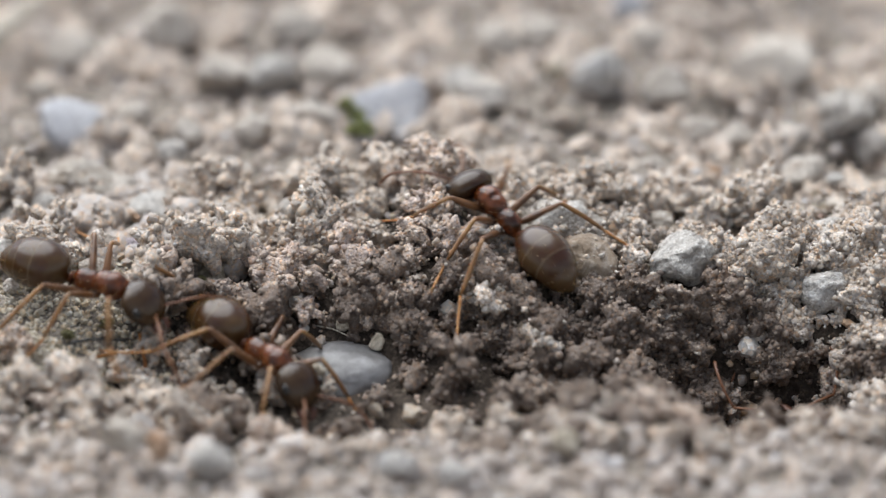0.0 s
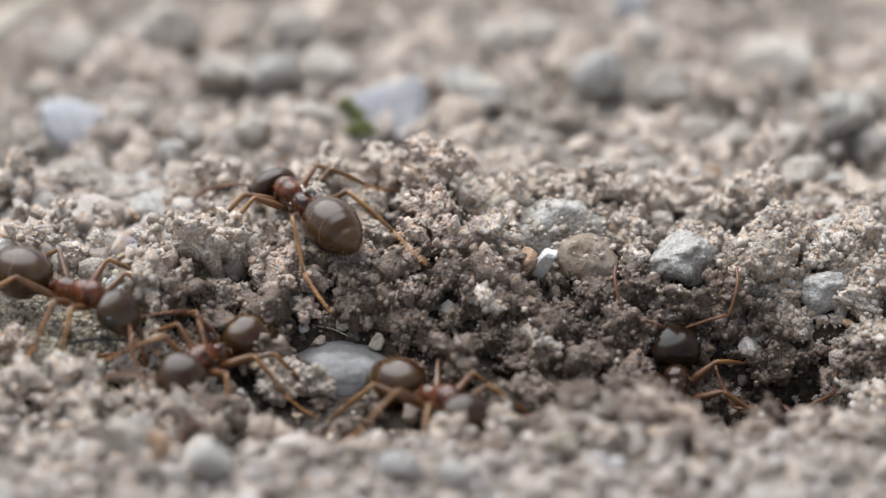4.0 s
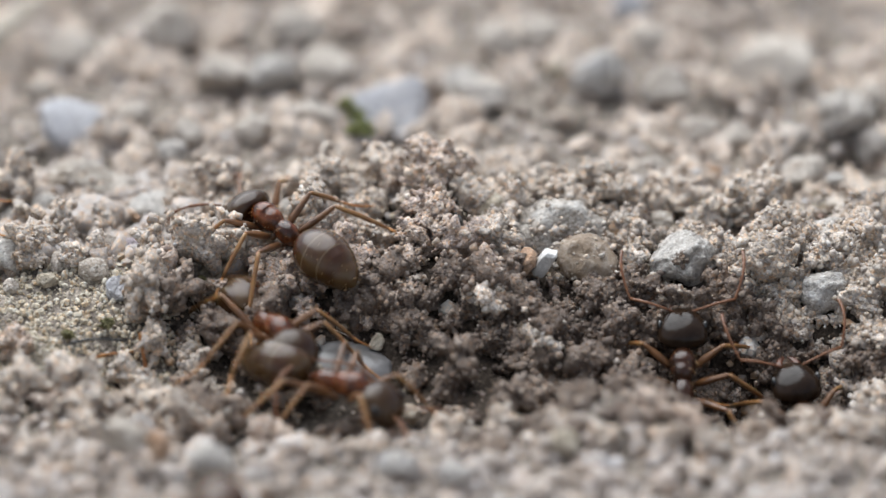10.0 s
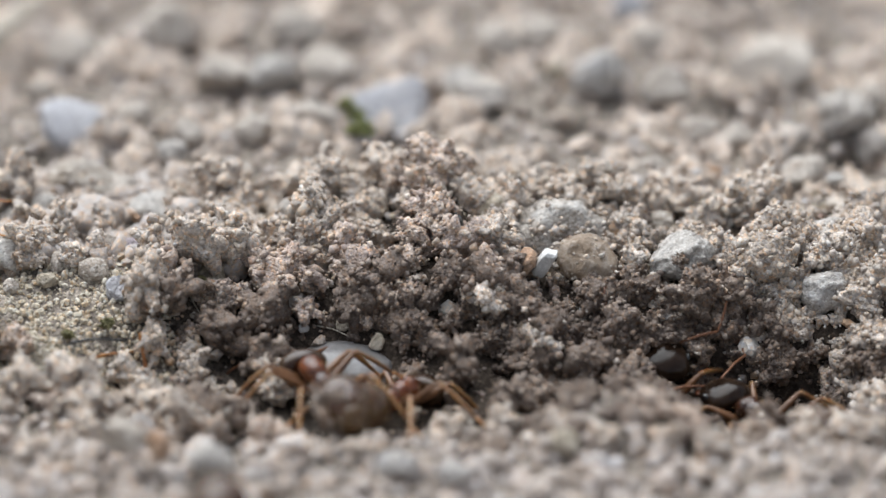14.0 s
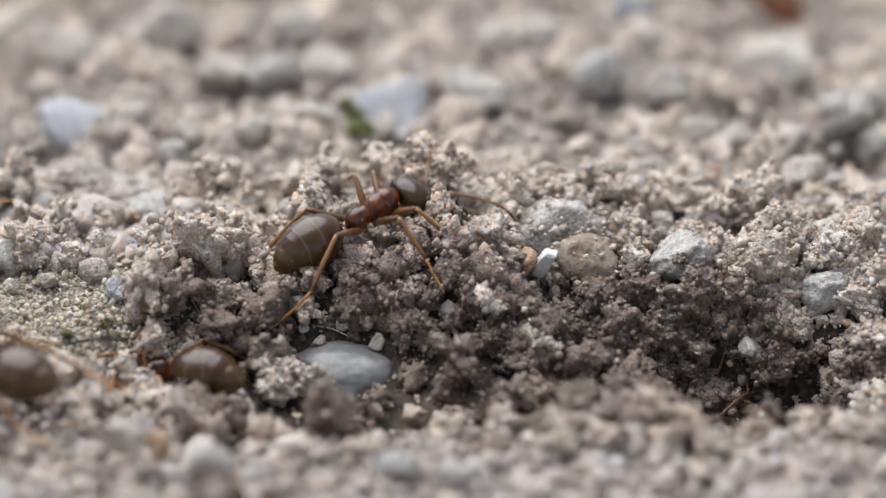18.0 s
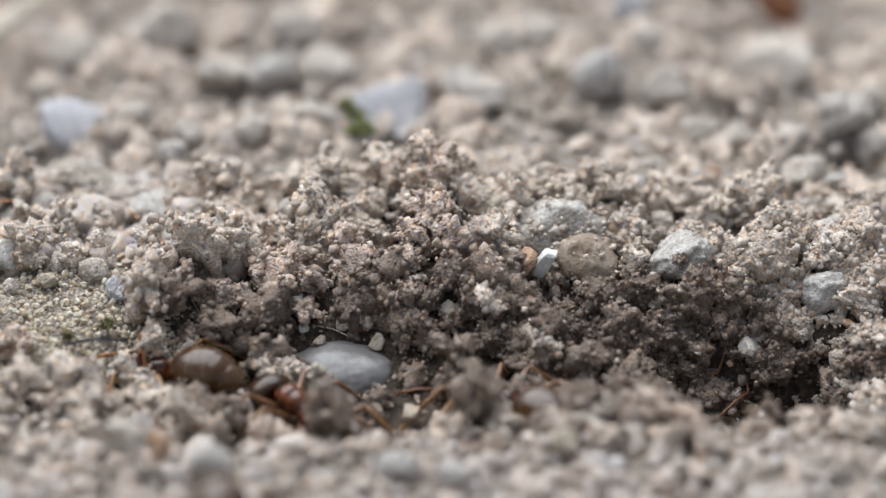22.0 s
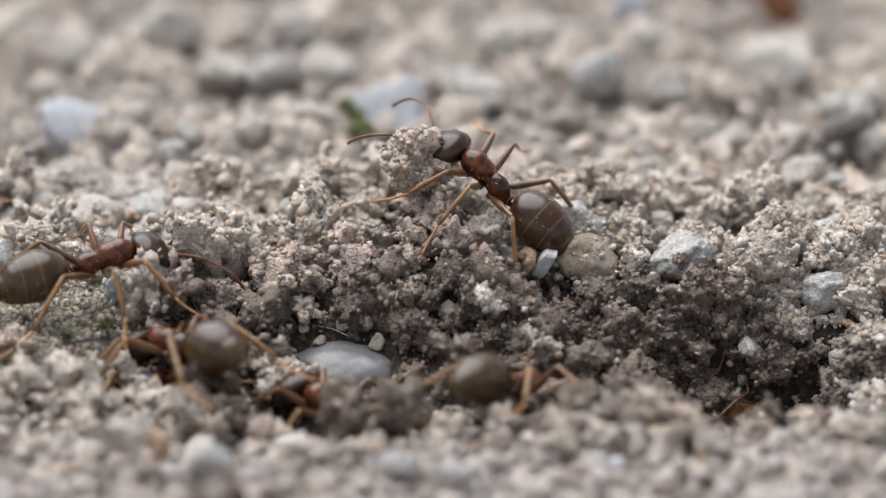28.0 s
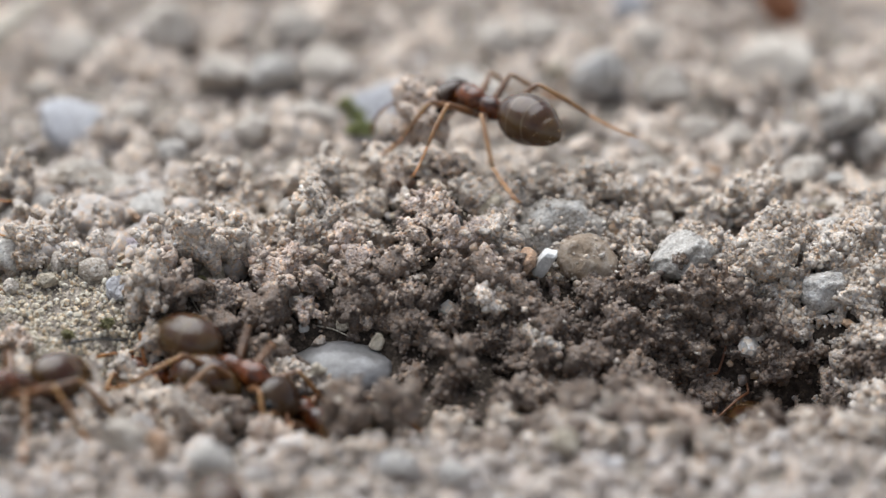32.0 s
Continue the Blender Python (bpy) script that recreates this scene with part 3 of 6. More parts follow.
OLIVE = stone_material("dry_olive_moss", (0.19, 0.175, 0.085), (0.10, 0.095, 0.045), 6000.0, 0.85, 0.2)


def moss_tuft(label, at, size, seed, mat=MOSS):
    """A tuft of many small pointed leaves."""
    r = random.Random(seed)
    bm = bmesh.new()
    for _ in range(60):
        a, e, n = r.uniform(0, 6.28), r.uniform(0.2, 1.5), size * r.uniform(0.5, 1.15)
        d = Vector((math.cos(a) * math.cos(e), math.sin(a) * math.cos(e), math.sin(e)))
        tube(bm, [d * n * 0.2, d * n * 0.6 + Vector((0, 0, 0.05)), d * n], [0.03, 0.06, 0.008], 5)
    return tagged(part("moss_tuft", bm, mat, None, at=at), label, "moss", group="plant scraps")


# ---- clods that the ants carry ----
CLODS = {}
for name, seed, size, label in (("top", 61, 0.80, "crumbly brown clod of soil lifted off the mound"), ("side", 62, 0.50, "damp brown clod of soil beside a pale stone"),
                                     ("speck", 63, 0.19, "small dark crumb of soil on a pale stone"), ("rim", 64, 0.58, "damp dark clod of soil on the trench rim"),
                                     ("brink", 65, 0.56, "damp dark clod of soil at the trench edge")):
    CLODS[name] = clod("soil_clod", seed, size, MOIST if name == "top" else DAMP_SHADE)
    CLODS[name]["label"], CLODS[name]["category"], CLODS[name]["group"] = label, "soil clod", "clods moved by the ants"

scrap = bmesh.new()
tube(scrap, [(-0.9, 0, 0), (-0.6, 0, 0.08), (0, 0, 0.16), (0.6, 0, 0.08), (0.95, 0, -0.05)], [(0.1, 0.05), (0.4, 0.3), (0.55, 0.42), (0.4, 0.28), (0.08, 0.05)], 16)
CLODS["scrap"] = tagged(part("bud_scale", scrap, SCRAP, None), "reddish brown bud scale on far gravel", "plant scrap", group="plant scraps")

# ---- stones that stand out, each at its place in millimetres ----
stone("stone", "angular bluish-white quartz stone on the gravel", QUARTZ, (-1.20, 8.10, 0.20), (1.24, 0.94, 0.75), 14, 7, 0.15, 500)
stone("stone", "angular pale grey quartz stone on the gravel", QUARTZ, (-9.12, 6.80, 0.28), (0.99, 0.84, 0.79), -5, 7, 0.15, 501)
stone("pebble", "rounded pale beige pebble on the gravel", BEIGE, (-7.09, 13.07, 0.44), (0.82, 0.73, 0.72), 0, 2, 0.2, 502)
stone("stone", "pale blue-grey stone on the gravel", BLUEGREY, (4.03, 9.70, 0.60), (0.83, 0.79, 0.85), 10, 3, 0.25, 503)
stone("stone", "mottled grey stone lying on gravel", GREY, (0.94, 8.54, 0.39), (0.82, 0.69, 0.64), -10, 3, 0.28, 504)
stone("stone", "long pale beige stone on the gravel", BEIGE, (8.33, 10.59, 0.36), (1.26, 0.92, 0.66), 15, 3, 0.25, 505)
stone("stone", "whitish stone far back on the gravel", QUARTZ, (4.92, 14.65, 0.41), (0.56, 0.55, 0.59), 0, 3, 0.2, 506)
stone("stone", "flat tan stone on the gravel", TAN, (-8.66, 2.87, 0.53), (0.92, 0.68, 0.51), -8, 3, 0.3, 507)
stone("pebble", "pale grey pebble on dry gravel", PALEGREY, (-6.79, 1.64, 0.23), (0.79, 0.60, 0.49), 5, 2, 0.18, 508)
stone("stone", "flat tan stone half sunk in grit", TAN, (7.74, 3.78, -0.28), (0.79, 0.61, 0.48), 5, 3, 0.25, 509)
stone("pebble", "pinkish grey pebble on dry grit", BEIGE, (-5.10, 3.22, 0.50), (0.65, 0.49, 0.38), 0, 2, 0.2, 510)
stone("stone", "cracked beige stone on dry gravel", BEIGE, (-5.61, 10.19, 0.37), (0.83, 0.68, 0.61), 0, 4, 0.3, 511)
stone("stone", "grey rough stone on dry gravel", GREY, (9.95, 7.08, 0.49), (0.85, 0.77, 0.77), 0, 3, 0.4, 512)
stone("stone", "speckled whitish stone beside pale sand", PALEGREY, (-10.17, -1.07, 0.20), (0.48, 0.50, 0.58), 10, 2, 0.2, 513)
stone("pebble", "pinkish white quartz pebble on sand", QUARTZ, (-7.54, -2.53, 0.12), (0.32, 0.31, 0.33), 0, 2, 0.2, 514)
stone("pebble", "round tan pebble beside pale sand", TAN, (-8.16, -1.75, 0.21), (0.38, 0.34, 0.33), 0, 1, 0.15, 515)
stone("pebble", "yellowish white pebble on the gravel", CREAM, (-9.17, 1.58, 0.18), (0.24, 0.25, 0.28), 0, 1, 0.15, 516)
stone("pebble", "orange-tan pebble on the gravel", ORANGE, (-8.65, 0.97, 0.23), (0.28, 0.28, 0.31), 0, 2, 0.2, 517)
stone("pebble", "purplish grey pebble between crumbs", PURPLE, (-7.39, -0.37, 0.22), (0.32, 0.28, 0.27), 0, 2, 0.2, 518)
stone("pebble", "clear tan crystal on dark soil", CREAM, (-5.34, -1.76, 0.04), (0.41, 0.37, 0.37), 0, 4, 0.2, 519)
stone("pebble", "smooth wet grey pebble in the trench", WET, (-2.45, -3.70, -1.58), (1.40, 0.95, 0.72), 6, -2, 0.10, 520)
stone("stone", "large dusty grey stone in the mound", DUSTGREY, (2.70, 0.05, 0.32), (1.32, 0.95, 0.88), 16, 1, 0.22, 521)
stone("pebble", "rounded translucent tan stone in the mound", TANGLASS, (3.32, -1.61, 0.33), (0.78, 0.72, 0.74), 0, 2, 0.18, 522)
stone("pebble", "orange-brown grain in the mound", ORANGE, (1.96, -2.02, 0.55), (0.32, 0.33, 0.38), 0, 3, 0.2, 523)
stone("pebble", "small white rectangular chip of quartz", WHITE, (2.37, -2.02, 0.57), (0.20, 0.22, 0.38), -24, 6, 0.06, 524)
stone("pebble", "dark grey round grain on the mound", DARK, (0.17, -0.82, 1.00), (0.32, 0.32, 0.35), 0, 2, 0.2, 525)
stone("stone", "pale speckled stone with a dark underside", PALEGREY, (5.64, -1.50, 0.42), (0.85, 0.70, 0.64), 8, 1, 0.3, 526)
stone("stone", "blue-grey stone wedged in crumbly soil", BLUEGREY, (8.86, -2.30, -0.06), (0.59, 0.54, 0.54), 10, -2, 0.32, 527)
stone("stone", "rough greyish beige stone in the bank", PALEGREY, (9.06, -0.81, 0.40), (0.82, 0.66, 0.56), 12, 3, 0.3, 528)
stone("pebble", "white chip on dark soil", WHITE, (4.65, -0.29, 0.25), (0.25, 0.19, 0.15), 0, 4, 0.1, 529)
stone("pebble", "reddish brown grain in dark soil", RED, (-3.21, -2.63, -0.38), (0.34, 0.27, 0.24), 0, 2, 0.2, 530)
stone("pebble", "tan square grain in dark soil", TAN, (-3.87, -2.32, -0.22), (0.25, 0.21, 0.18), 0, 5, 0.1, 531)
stone("pebble", "cream grain at the foot of the mound", CREAM, (-1.56, -3.49, -0.79), (0.22, 0.20, 0.22), 0, 4, 0.2, 532)
stone("pebble", "cream crusty grain beside the wet pebble", CREAM, (-2.86, -4.86, -0.92), (0.20, 0.20, 0.24), 0, 2, 0.4, 533)
stone("pebble", "brown translucent grain at the foot of the mound", TANGLASS, (2.04, -3.56, -0.83), (0.38, 0.46, 0.59), 20, 2, 0.3, 534)
stone("pebble", "clear shard of quartz on dark soil", GLASS, (3.20, -2.74, -0.52), (0.17, 0.22, 0.30), -15, 6, 0.1, 535)
stone("pebble", "yellowish green crust on the mound", LICHEN, (0.25, -2.08, 0.19), (0.37, 0.33, 0.33), 0, 1, 0.5, 536)
stone("pebble", "bright quartz spark in the hole", WHITE, (7.78, -3.00, -1.85), (0.11, 0.13, 0.17), 0, 4, 0.1, 537)
stone("pebble", "clear quartz grain in the hole", GLASS, (6.47, -3.05, -2.03), (0.18, 0.17, 0.17), 0, 4, 0.1, 538)
stone("pebble", "tiny orange grain in dark soil", ORANGE, (-1.00, -3.15, -0.58), (0.12, 0.11, 0.12), 0, 2, 0.1, 539)
stone("pebble", "tan grain on dark soil", TAN, (3.76, -2.44, -0.35), (0.20, 0.21, 0.24), 0, 4, 0.15, 540)
stone("stone", "wet blue-grey stone in the trench floor", WETDARK, (-4.26, -3.51, -1.12), (0.50, 0.40, 0.30), 0, 2, 0.2, 541)
stone("pebble", "pale yellow stone behind the mound", CREAM, (1.09, 0.55, 0.82), (0.47, 0.41, 0.40), 0, 3, 0.2, 542)
stone("pebble", "round grey pebble on the mound shoulder", GREY, (-3.58, 0.79, 0.59), (0.36, 0.36, 0.39), 0, 1, 0.15, 543)
stone("pebble", "orange pebble on the near gravel rim", ORANGE, (-6.25, -10.60, 0.02), (0.32, 0.34, 0.39), 0, 2, 0.2, 544)
stone("pebble", "pale tan pebble on the near gravel rim", TAN, (-7.00, -10.40, 0.12), (0.57, 0.48, 0.45), 0, 2, 0.25, 545)
stone("pebble", "pale pebble on the near gravel rim", PALEGREY, (-5.05, -10.61, -0.30), (0.51, 0.42, 0.38), 0, 2, 0.25, 546)
stone("pebble", "bluish white pebble on the near rim", BLUEGREY, (-1.04, -10.62, -0.44), (0.49, 0.36, 0.27), 0, 3, 0.2, 547)
stone("pebble", "whitish pebble on the near gravel rim", BLUEGREY, (0.26, -11.04, -0.43), (0.41, 0.33, 0.28), 0, 3, 0.2, 548)
stone("pebble", "yellowish pebble on the near gravel rim", CREAM, (2.68, -9.95, -0.19), (0.32, 0.31, 0.32), 0, 2, 0.2, 549)
stone("pebble", "tan translucent pebble on the sand", TANGLASS, (-9.90, -6.51, -0.64), (0.29, 0.33, 0.39), 0, 2, 0.2, 550)
stone("pebble", "white chip on pale sand", WHITE, (-9.44, -6.31, -0.67), (0.19, 0.19, 0.22), 0, 4, 0.1, 551)
stone("pebble", "dark slate grain at the trench bottom", DARK, (1.56, -5.40, -1.22), (0.39, 0.32, 0.29), 0, 2, 0.3, 552)
stone("pebble", "whitish rounded pebble among dry crumbs", PALEGREY, (-9.56, 1.88, 0.19), (0.43, 0.41, 0.43), 0, 2, 0.2, 553)
stone("stone", "knobbly beige stone on dry gravel", BEIGE, (-7.97, 3.00, 0.21), (0.63, 0.53, 0.49), 0, 2, 0.35, 554)
stone("pebble", "greyish tan pebble among dry crumbs", GREY, (-7.81, 1.26, 0.25), (0.34, 0.35, 0.39), 0, 3, 0.25, 555)
stone("pebble", "flat pale pebble among dry crumbs", PALEGREY, (-6.02, 1.13, 0.16), (0.54, 0.37, 0.23), 4, 2, 0.2, 556)
stone("pebble", "pale beige pebble on dry gravel", BEIGE, (-10.31, 2.80, 0.09), (0.33, 0.31, 0.31), 0, 2, 0.25, 557)
stone("pebble", "grey pebble on dry gravel", GREY, (-10.37, 1.51, 0.11), (0.30, 0.28, 0.28), 0, 2, 0.25, 558)
stone("pebble", "grey-brown pebble among dry crumbs", GREY, (-9.57, 0.59, 0.19), (0.40, 0.33, 0.28), 0, 2, 0.3, 559)
stone("pebble", "small tan pebble beside a white stone", TAN, (-9.90, -0.12, 0.15), (0.21, 0.20, 0.20), 0, 2, 0.2, 560)
stone("pebble", "beige pebble at the edge of the sand", BEIGE, (-8.99, -1.44, 0.22), (0.36, 0.36, 0.41), 0, 2, 0.3, 561)
stone("pebble", "pale beige pebble among dry crumbs", BEIGE, (-7.92, -0.48, 0.26), (0.35, 0.31, 0.31), 0, 2, 0.3, 562)
stone("pebble", "brownish pebble under dry crumbs", TAN, (-8.20, 0.17, 0.23), (0.28, 0.22, 0.19), 0, 2, 0.25, 563)
stone("pebble", "small blue-grey pebble among dry crumbs", BLUEGREY, (-7.25, 0.64, 0.20), (0.22, 0.19, 0.19), 0, 2, 0.2, 564)
stone("pebble", "pale shiny grain among dry crumbs", PALEGREY, (-6.72, -1.51, 0.13), (0.28, 0.22, 0.19), 0, 3, 0.2, 565)
stone("pebble", "pale pinkish pebble among dry crumbs", QUARTZ, (-6.50, -0.18, 0.17), (0.28, 0.26, 0.27), 0, 2, 0.2, 566)
stone("pebble", "creamy pebble at the edge of the sand", CREAM, (-9.22, -2.05, 0.12), (0.28, 0.23, 0.20), 0, 2, 0.3, 567)
stone("pebble", "beige pebble at the edge of the sand", BEIGE, (-10.05, -2.29, 0.05), (0.22, 0.20, 0.20), 0, 2, 0.25, 568)
stone("pebble", "cream pebble on the mound shoulder", CREAM, (-5.68, 2.05, 0.17), (0.29, 0.24, 0.22), 0, 2, 0.25, 569)
stone("pebble", "beige pebble on the mound shoulder", BEIGE, (-4.86, 1.61, 0.22), (0.35, 0.29, 0.26), 0, 2, 0.3, 570)
stone("pebble", "pale orange grain in dark soil", ORANGE, (-4.91, 0.33, 0.10), (0.23, 0.18, 0.15), 0, 2, 0.3, 571)
stone("pebble", "yellow lichen fleck on a dusty clump", LICHEN, (7.66, 0.02, 0.41), (0.23, 0.20, 0.19), 0, 1, 0.4, 572)
stone("stone", "rounded pale beige stone on the bank", BEIGE, (8.00, 0.95, 0.48), (0.57, 0.42, 0.31), 0, 2, 0.25, 573)
stone("stone", "long pale stone on the bank", BEIGE, (9.70, 0.73, 0.40), (0.67, 0.43, 0.24), 4, 2, 0.25, 574)
stone("pebble", "tan grain in the bank", TAN, (7.34, -1.23, 0.24), (0.28, 0.25, 0.25), 0, 3, 0.25, 575)
stone("pebble", "orange-tan pebble behind the bank", TAN, (5.17, 0.80, 0.36), (0.39, 0.29, 0.23), 0, 2, 0.25, 576)
stone("pebble", "small white pebble on the bank", PALEGREY, (6.77, 0.61, 0.42), (0.16, 0.15, 0.15), 0, 1, 0.2, 577)
stone("stone", "pale beige stone at the end of the bank", BEIGE, (9.88, -1.38, 0.17), (0.50, 0.38, 0.29), 0, 2, 0.3, 578)
stone("pebble", "whitish grain in wet soil", WHITE, (-3.23, -3.03, -0.67), (0.13, 0.12, 0.13), 0, 3, 0.2, 579)
stone("pebble", "cream grain in wet soil", CREAM, (-4.23, -2.96, -0.68), (0.16, 0.14, 0.13), 0, 3, 0.2, 580)
stone("pebble", "cream grain in wet soil", CREAM, (-2.13, -2.54, -0.29), (0.12, 0.10, 0.09), 0, 3, 0.2, 581)
stone("pebble", "pale translucent grain in wet soil", TANGLASS, (-0.25, -3.20, -0.57), (0.17, 0.15, 0.14), 0, 3, 0.2, 582)
stone("pebble", "greenish tan grain in wet soil", CREAM, (-2.31, -2.99, -0.59), (0.20, 0.17, 0.17), 0, 2, 0.3, 583)
stone("stone", "brown-edged tan stone on far gravel", TAN, (-10.25, 9.51, 0.18), (0.52, 0.39, 0.30), -7, 2, 0.28, 584)
stone("stone", "beige stone on far gravel", BEIGE, (-7.74, 7.81, 0.19), (0.45, 0.39, 0.37), 0, 2, 0.28, 585)
stone("stone", "rounded beige stone on far gravel", BEIGE, (-6.34, 6.33, 0.33), (0.42, 0.40, 0.42), 7, 2, 0.28, 586)
stone("pebble", "white pebble on far gravel", PALEGREY, (-6.65, 4.97, 0.39), (0.39, 0.33, 0.31), -1, 2, 0.28, 587)
stone("stone", "beige stone on far gravel", BEIGE, (-4.69, 6.51, 0.31), (0.59, 0.49, 0.44), 6, 2, 0.28, 588)
stone("stone", "broad beige stone on far gravel", BEIGE, (-3.22, 7.31, 0.25), (0.66, 0.55, 0.49), -2, 2, 0.28, 589)
stone("stone", "pale stone on far gravel", PALEGREY, (-4.35, 10.23, 0.32), (0.66, 0.55, 0.50), 5, 2, 0.28, 590)
stone("stone", "large pale beige stone on far gravel", BEIGE, (-2.80, 10.50, 0.40), (0.84, 0.71, 0.65), -3, 2, 0.28, 591)
stone("stone", "pinkish beige stone on far gravel", BEIGE, (-9.56, 12.11, 0.29), (0.73, 0.59, 0.51), 4, 2, 0.28, 592)
stone("stone", "pale grey stone on far gravel", PALEGREY, (0.60, 9.73, 0.25), (0.66, 0.53, 0.45), -4, 2, 0.28, 593)
stone("pebble", "orange-cream pebble on far gravel", CREAM, (2.91, 10.58, 0.29), (0.33, 0.31, 0.32), 3, 2, 0.28, 594)
stone("stone", "pale beige stone on far gravel", BEIGE, (5.67, 9.22, 0.42), (0.66, 0.58, 0.57), -5, 2, 0.28, 595)
stone("stone", "beige stone on far gravel", BEIGE, (5.36, 12.52, 0.34), (0.62, 0.52, 0.47), 2, 2, 0.28, 596)
stone("stone", "rounded beige stone on far gravel", BEIGE, (6.40, 6.51, 0.31), (0.51, 0.41, 0.37), -6, 2, 0.28, 597)
stone("pebble", "beige pebble on far gravel", BEIGE, (7.30, 6.24, 0.31), (0.42, 0.36, 0.34), 1, 2, 0.28, 598)
stone("stone", "grey-brown stone on far gravel", GREY, (8.53, 6.39, 0.30), (0.58, 0.45, 0.36), -7, 2, 0.28, 599)
stone("pebble", "pinkish orange pebble on far gravel", ORANGE, (6.59, 4.02, 0.26), (0.25, 0.20, 0.18), 0, 2, 0.28, 600)
stone("stone", "beige stone behind the bank", BEIGE, (5.05, 4.13, 0.26), (0.51, 0.41, 0.34), 7, 2, 0.28, 601)
stone("stone", "pale stone on far gravel", BEIGE, (10.80, 8.84, 0.27), (0.51, 0.45, 0.43), -1, 2, 0.28, 602)
stone("stone", "grey-beige stone on far gravel", GREY, (10.61, 6.27, -0.04), (0.52, 0.45, 0.44), 6, 2, 0.28, 603)
stone("stone", "rounded beige stone behind the bank", BEIGE, (8.76, 3.88, 0.31), (0.58, 0.46, 0.39), -2, 2, 0.28, 604)
stone("stone", "pale beige stone far back on the gravel", BEIGE, (2.44, 12.95, 0.33), (0.71, 0.59, 0.53), 5, 2, 0.28, 605)
stone("stone", "pale beige stone far back on the gravel", BEIGE, (-3.88, 13.12, 0.42), (0.76, 0.64, 0.59), -3, 2, 0.28, 606)
stone("stone", "pale stone far back on the gravel", BEIGE, (1.38, 12.35, 0.29), (0.61, 0.59, 0.63), 4, 2, 0.28, 607)
stone("pebble", "pale green-white pebble behind the bank", PALEGREY, (9.52, 3.37, 0.35), (0.27, 0.21, 0.16), -4, 2, 0.28, 608)

# grit that sticks to the stones in the mound
STUCK_AT = np.array([(2.5, 0.05, 0.32), (3.1, 0.1, 0.3), (3.1, -1.55, 0.3), (3.6, -1.5, 0.25), (5.3, -1.2, 0.15), (5.9, -1.2, 0.2), (8.9, -2.1, -0.2), (9.1, 0.1, 0.2), (-3.3, -4.3, -1.5), (-2.75, -4.65, -1.75)])
p, r = stuck(STUCK_AT, np.array([0.88, 0.85, 0.66, 0.62, 0.5, 0.52, 0.45, 0.6, 0.42, 0.3]), 22, 77)
grains("soil_grains", p, r * 0.6, CHIP, CRUMB, "dry grains stuck to the stones in the mound", "soil", 78, 0.7)

# ---- crumbly clumps that stand out ----
for cx, cy, cz, size, seed in ((-3.62, -4.70, -0.98, 0.34, 651), (-3.20, -4.78, -1.12, 0.33, 652), (-4.05, -4.62, -0.92, 0.30, 653), (-2.78, -4.92, -1.25, 0.26, 654), (-3.75, -4.98, -1.22, 0.40, 655)):
    clump("pale sandy crumbs heaped against the wet pebble", CRUMB, (cx, cy, cz), size, seed)
clump("pale crumbly spire on the mound shoulder", CRUMB, (-2.71, 1.30, 1.41), 0.29, 700)
clump("pale crumbly clump on the mound shoulder", CRUMB, (-3.04, 1.30, 1.32), 0.35, 701)
clump("pale crumbly clump on the mound top", CRUMB, (-0.62, 1.30, 1.63), 0.31, 702)
clump("tan crumbly clump on the mound top", MOIST, (0.11, 1.30, 1.64), 0.33, 703)
clump("brown crumbly clump on the mound top", MOIST, (-1.10, 1.30, 1.38), 0.33, 704)
clump("pale crumbly clump beside the large stone", CRUMB, (1.89, 0.70, 0.79), 0.29, 705)
clump("pale crumbly clump beside the large stone", CRUMB, (3.48, 1.33, 0.57), 0.29, 706)
clump("brown crumbly clump under the large stone", MOIST, (3.01, -0.70, 0.39), 0.24, 707)
clump("dark brown crumbly clump under the mound top", DAMP_SHADE, (0.24, 1.21, 1.13), 0.51, 708)
clump("pale clump of sand beside the buried ant", CRUMB, (-5.34, -4.93, -1.38), 0.32, 709)
clump("pale clump of sand beside the buried ant", CRUMB, (-5.80, -5.34, -1.35), 0.25, 710)
clump("pale crumbly clump behind the mound", CRUMB, (0.94, 4.05, 0.14), 0.36, 711)
clump("pale crumbly clump behind the mound", CRUMB, (1.44, 4.75, 0.06), 0.39, 712)
clump("pale crumbly clump on the mound", CRUMB, (-1.56, 0.97, 0.73), 0.31, 713)
clump("dark crumbly clump on the mound shoulder", MOIST, (-4.62, 0.33, 0.16), 0.40, 714)
clump("tan crumbly clump on the mound shoulder", CRUMB, (-3.51, -0.74, 0.34), 0.37, 715)
clump("pale dry clump on the bank", CRUMB, (6.13, 0.62, 0.40), 0.44, 716)
clump("pale dry clump on the bank", CRUMB, (7.34, 0.79, 0.47), 0.40, 717)
clump("pale dry clump on the bank", CRUMB, (8.54, 0.50, 0.45), 0.44, 718)
clump("pale dry clump on the bank", CRUMB, (10.04, 0.86, 0.37), 0.49, 719)
clump("pale crumbly clump over the hole", CRUMB, (6.84, -1.34, 0.18), 0.39, 720)
clump("dark crumbly clump at the mound foot", DAMP_SHADE, (2.84, -2.76, -0.48), 0.39, 721)
clump("dark crumbly clump at the mound foot", DAMP_SHADE, (-0.31, -3.55, -0.69), 0.36, 722)
clump("pale crumbly clump on the mound shoulder", CRUMB, (-2.81, 1.30, 1.45), 0.40, 723)
clump("pale crumbly clump on the mound", CRUMB, (-1.93, 0.69, 0.66), 0.42, 724)
clump("pale crumbly clump on the mound", CRUMB, (-3.18, -0.56, 0.48), 0.37, 725)
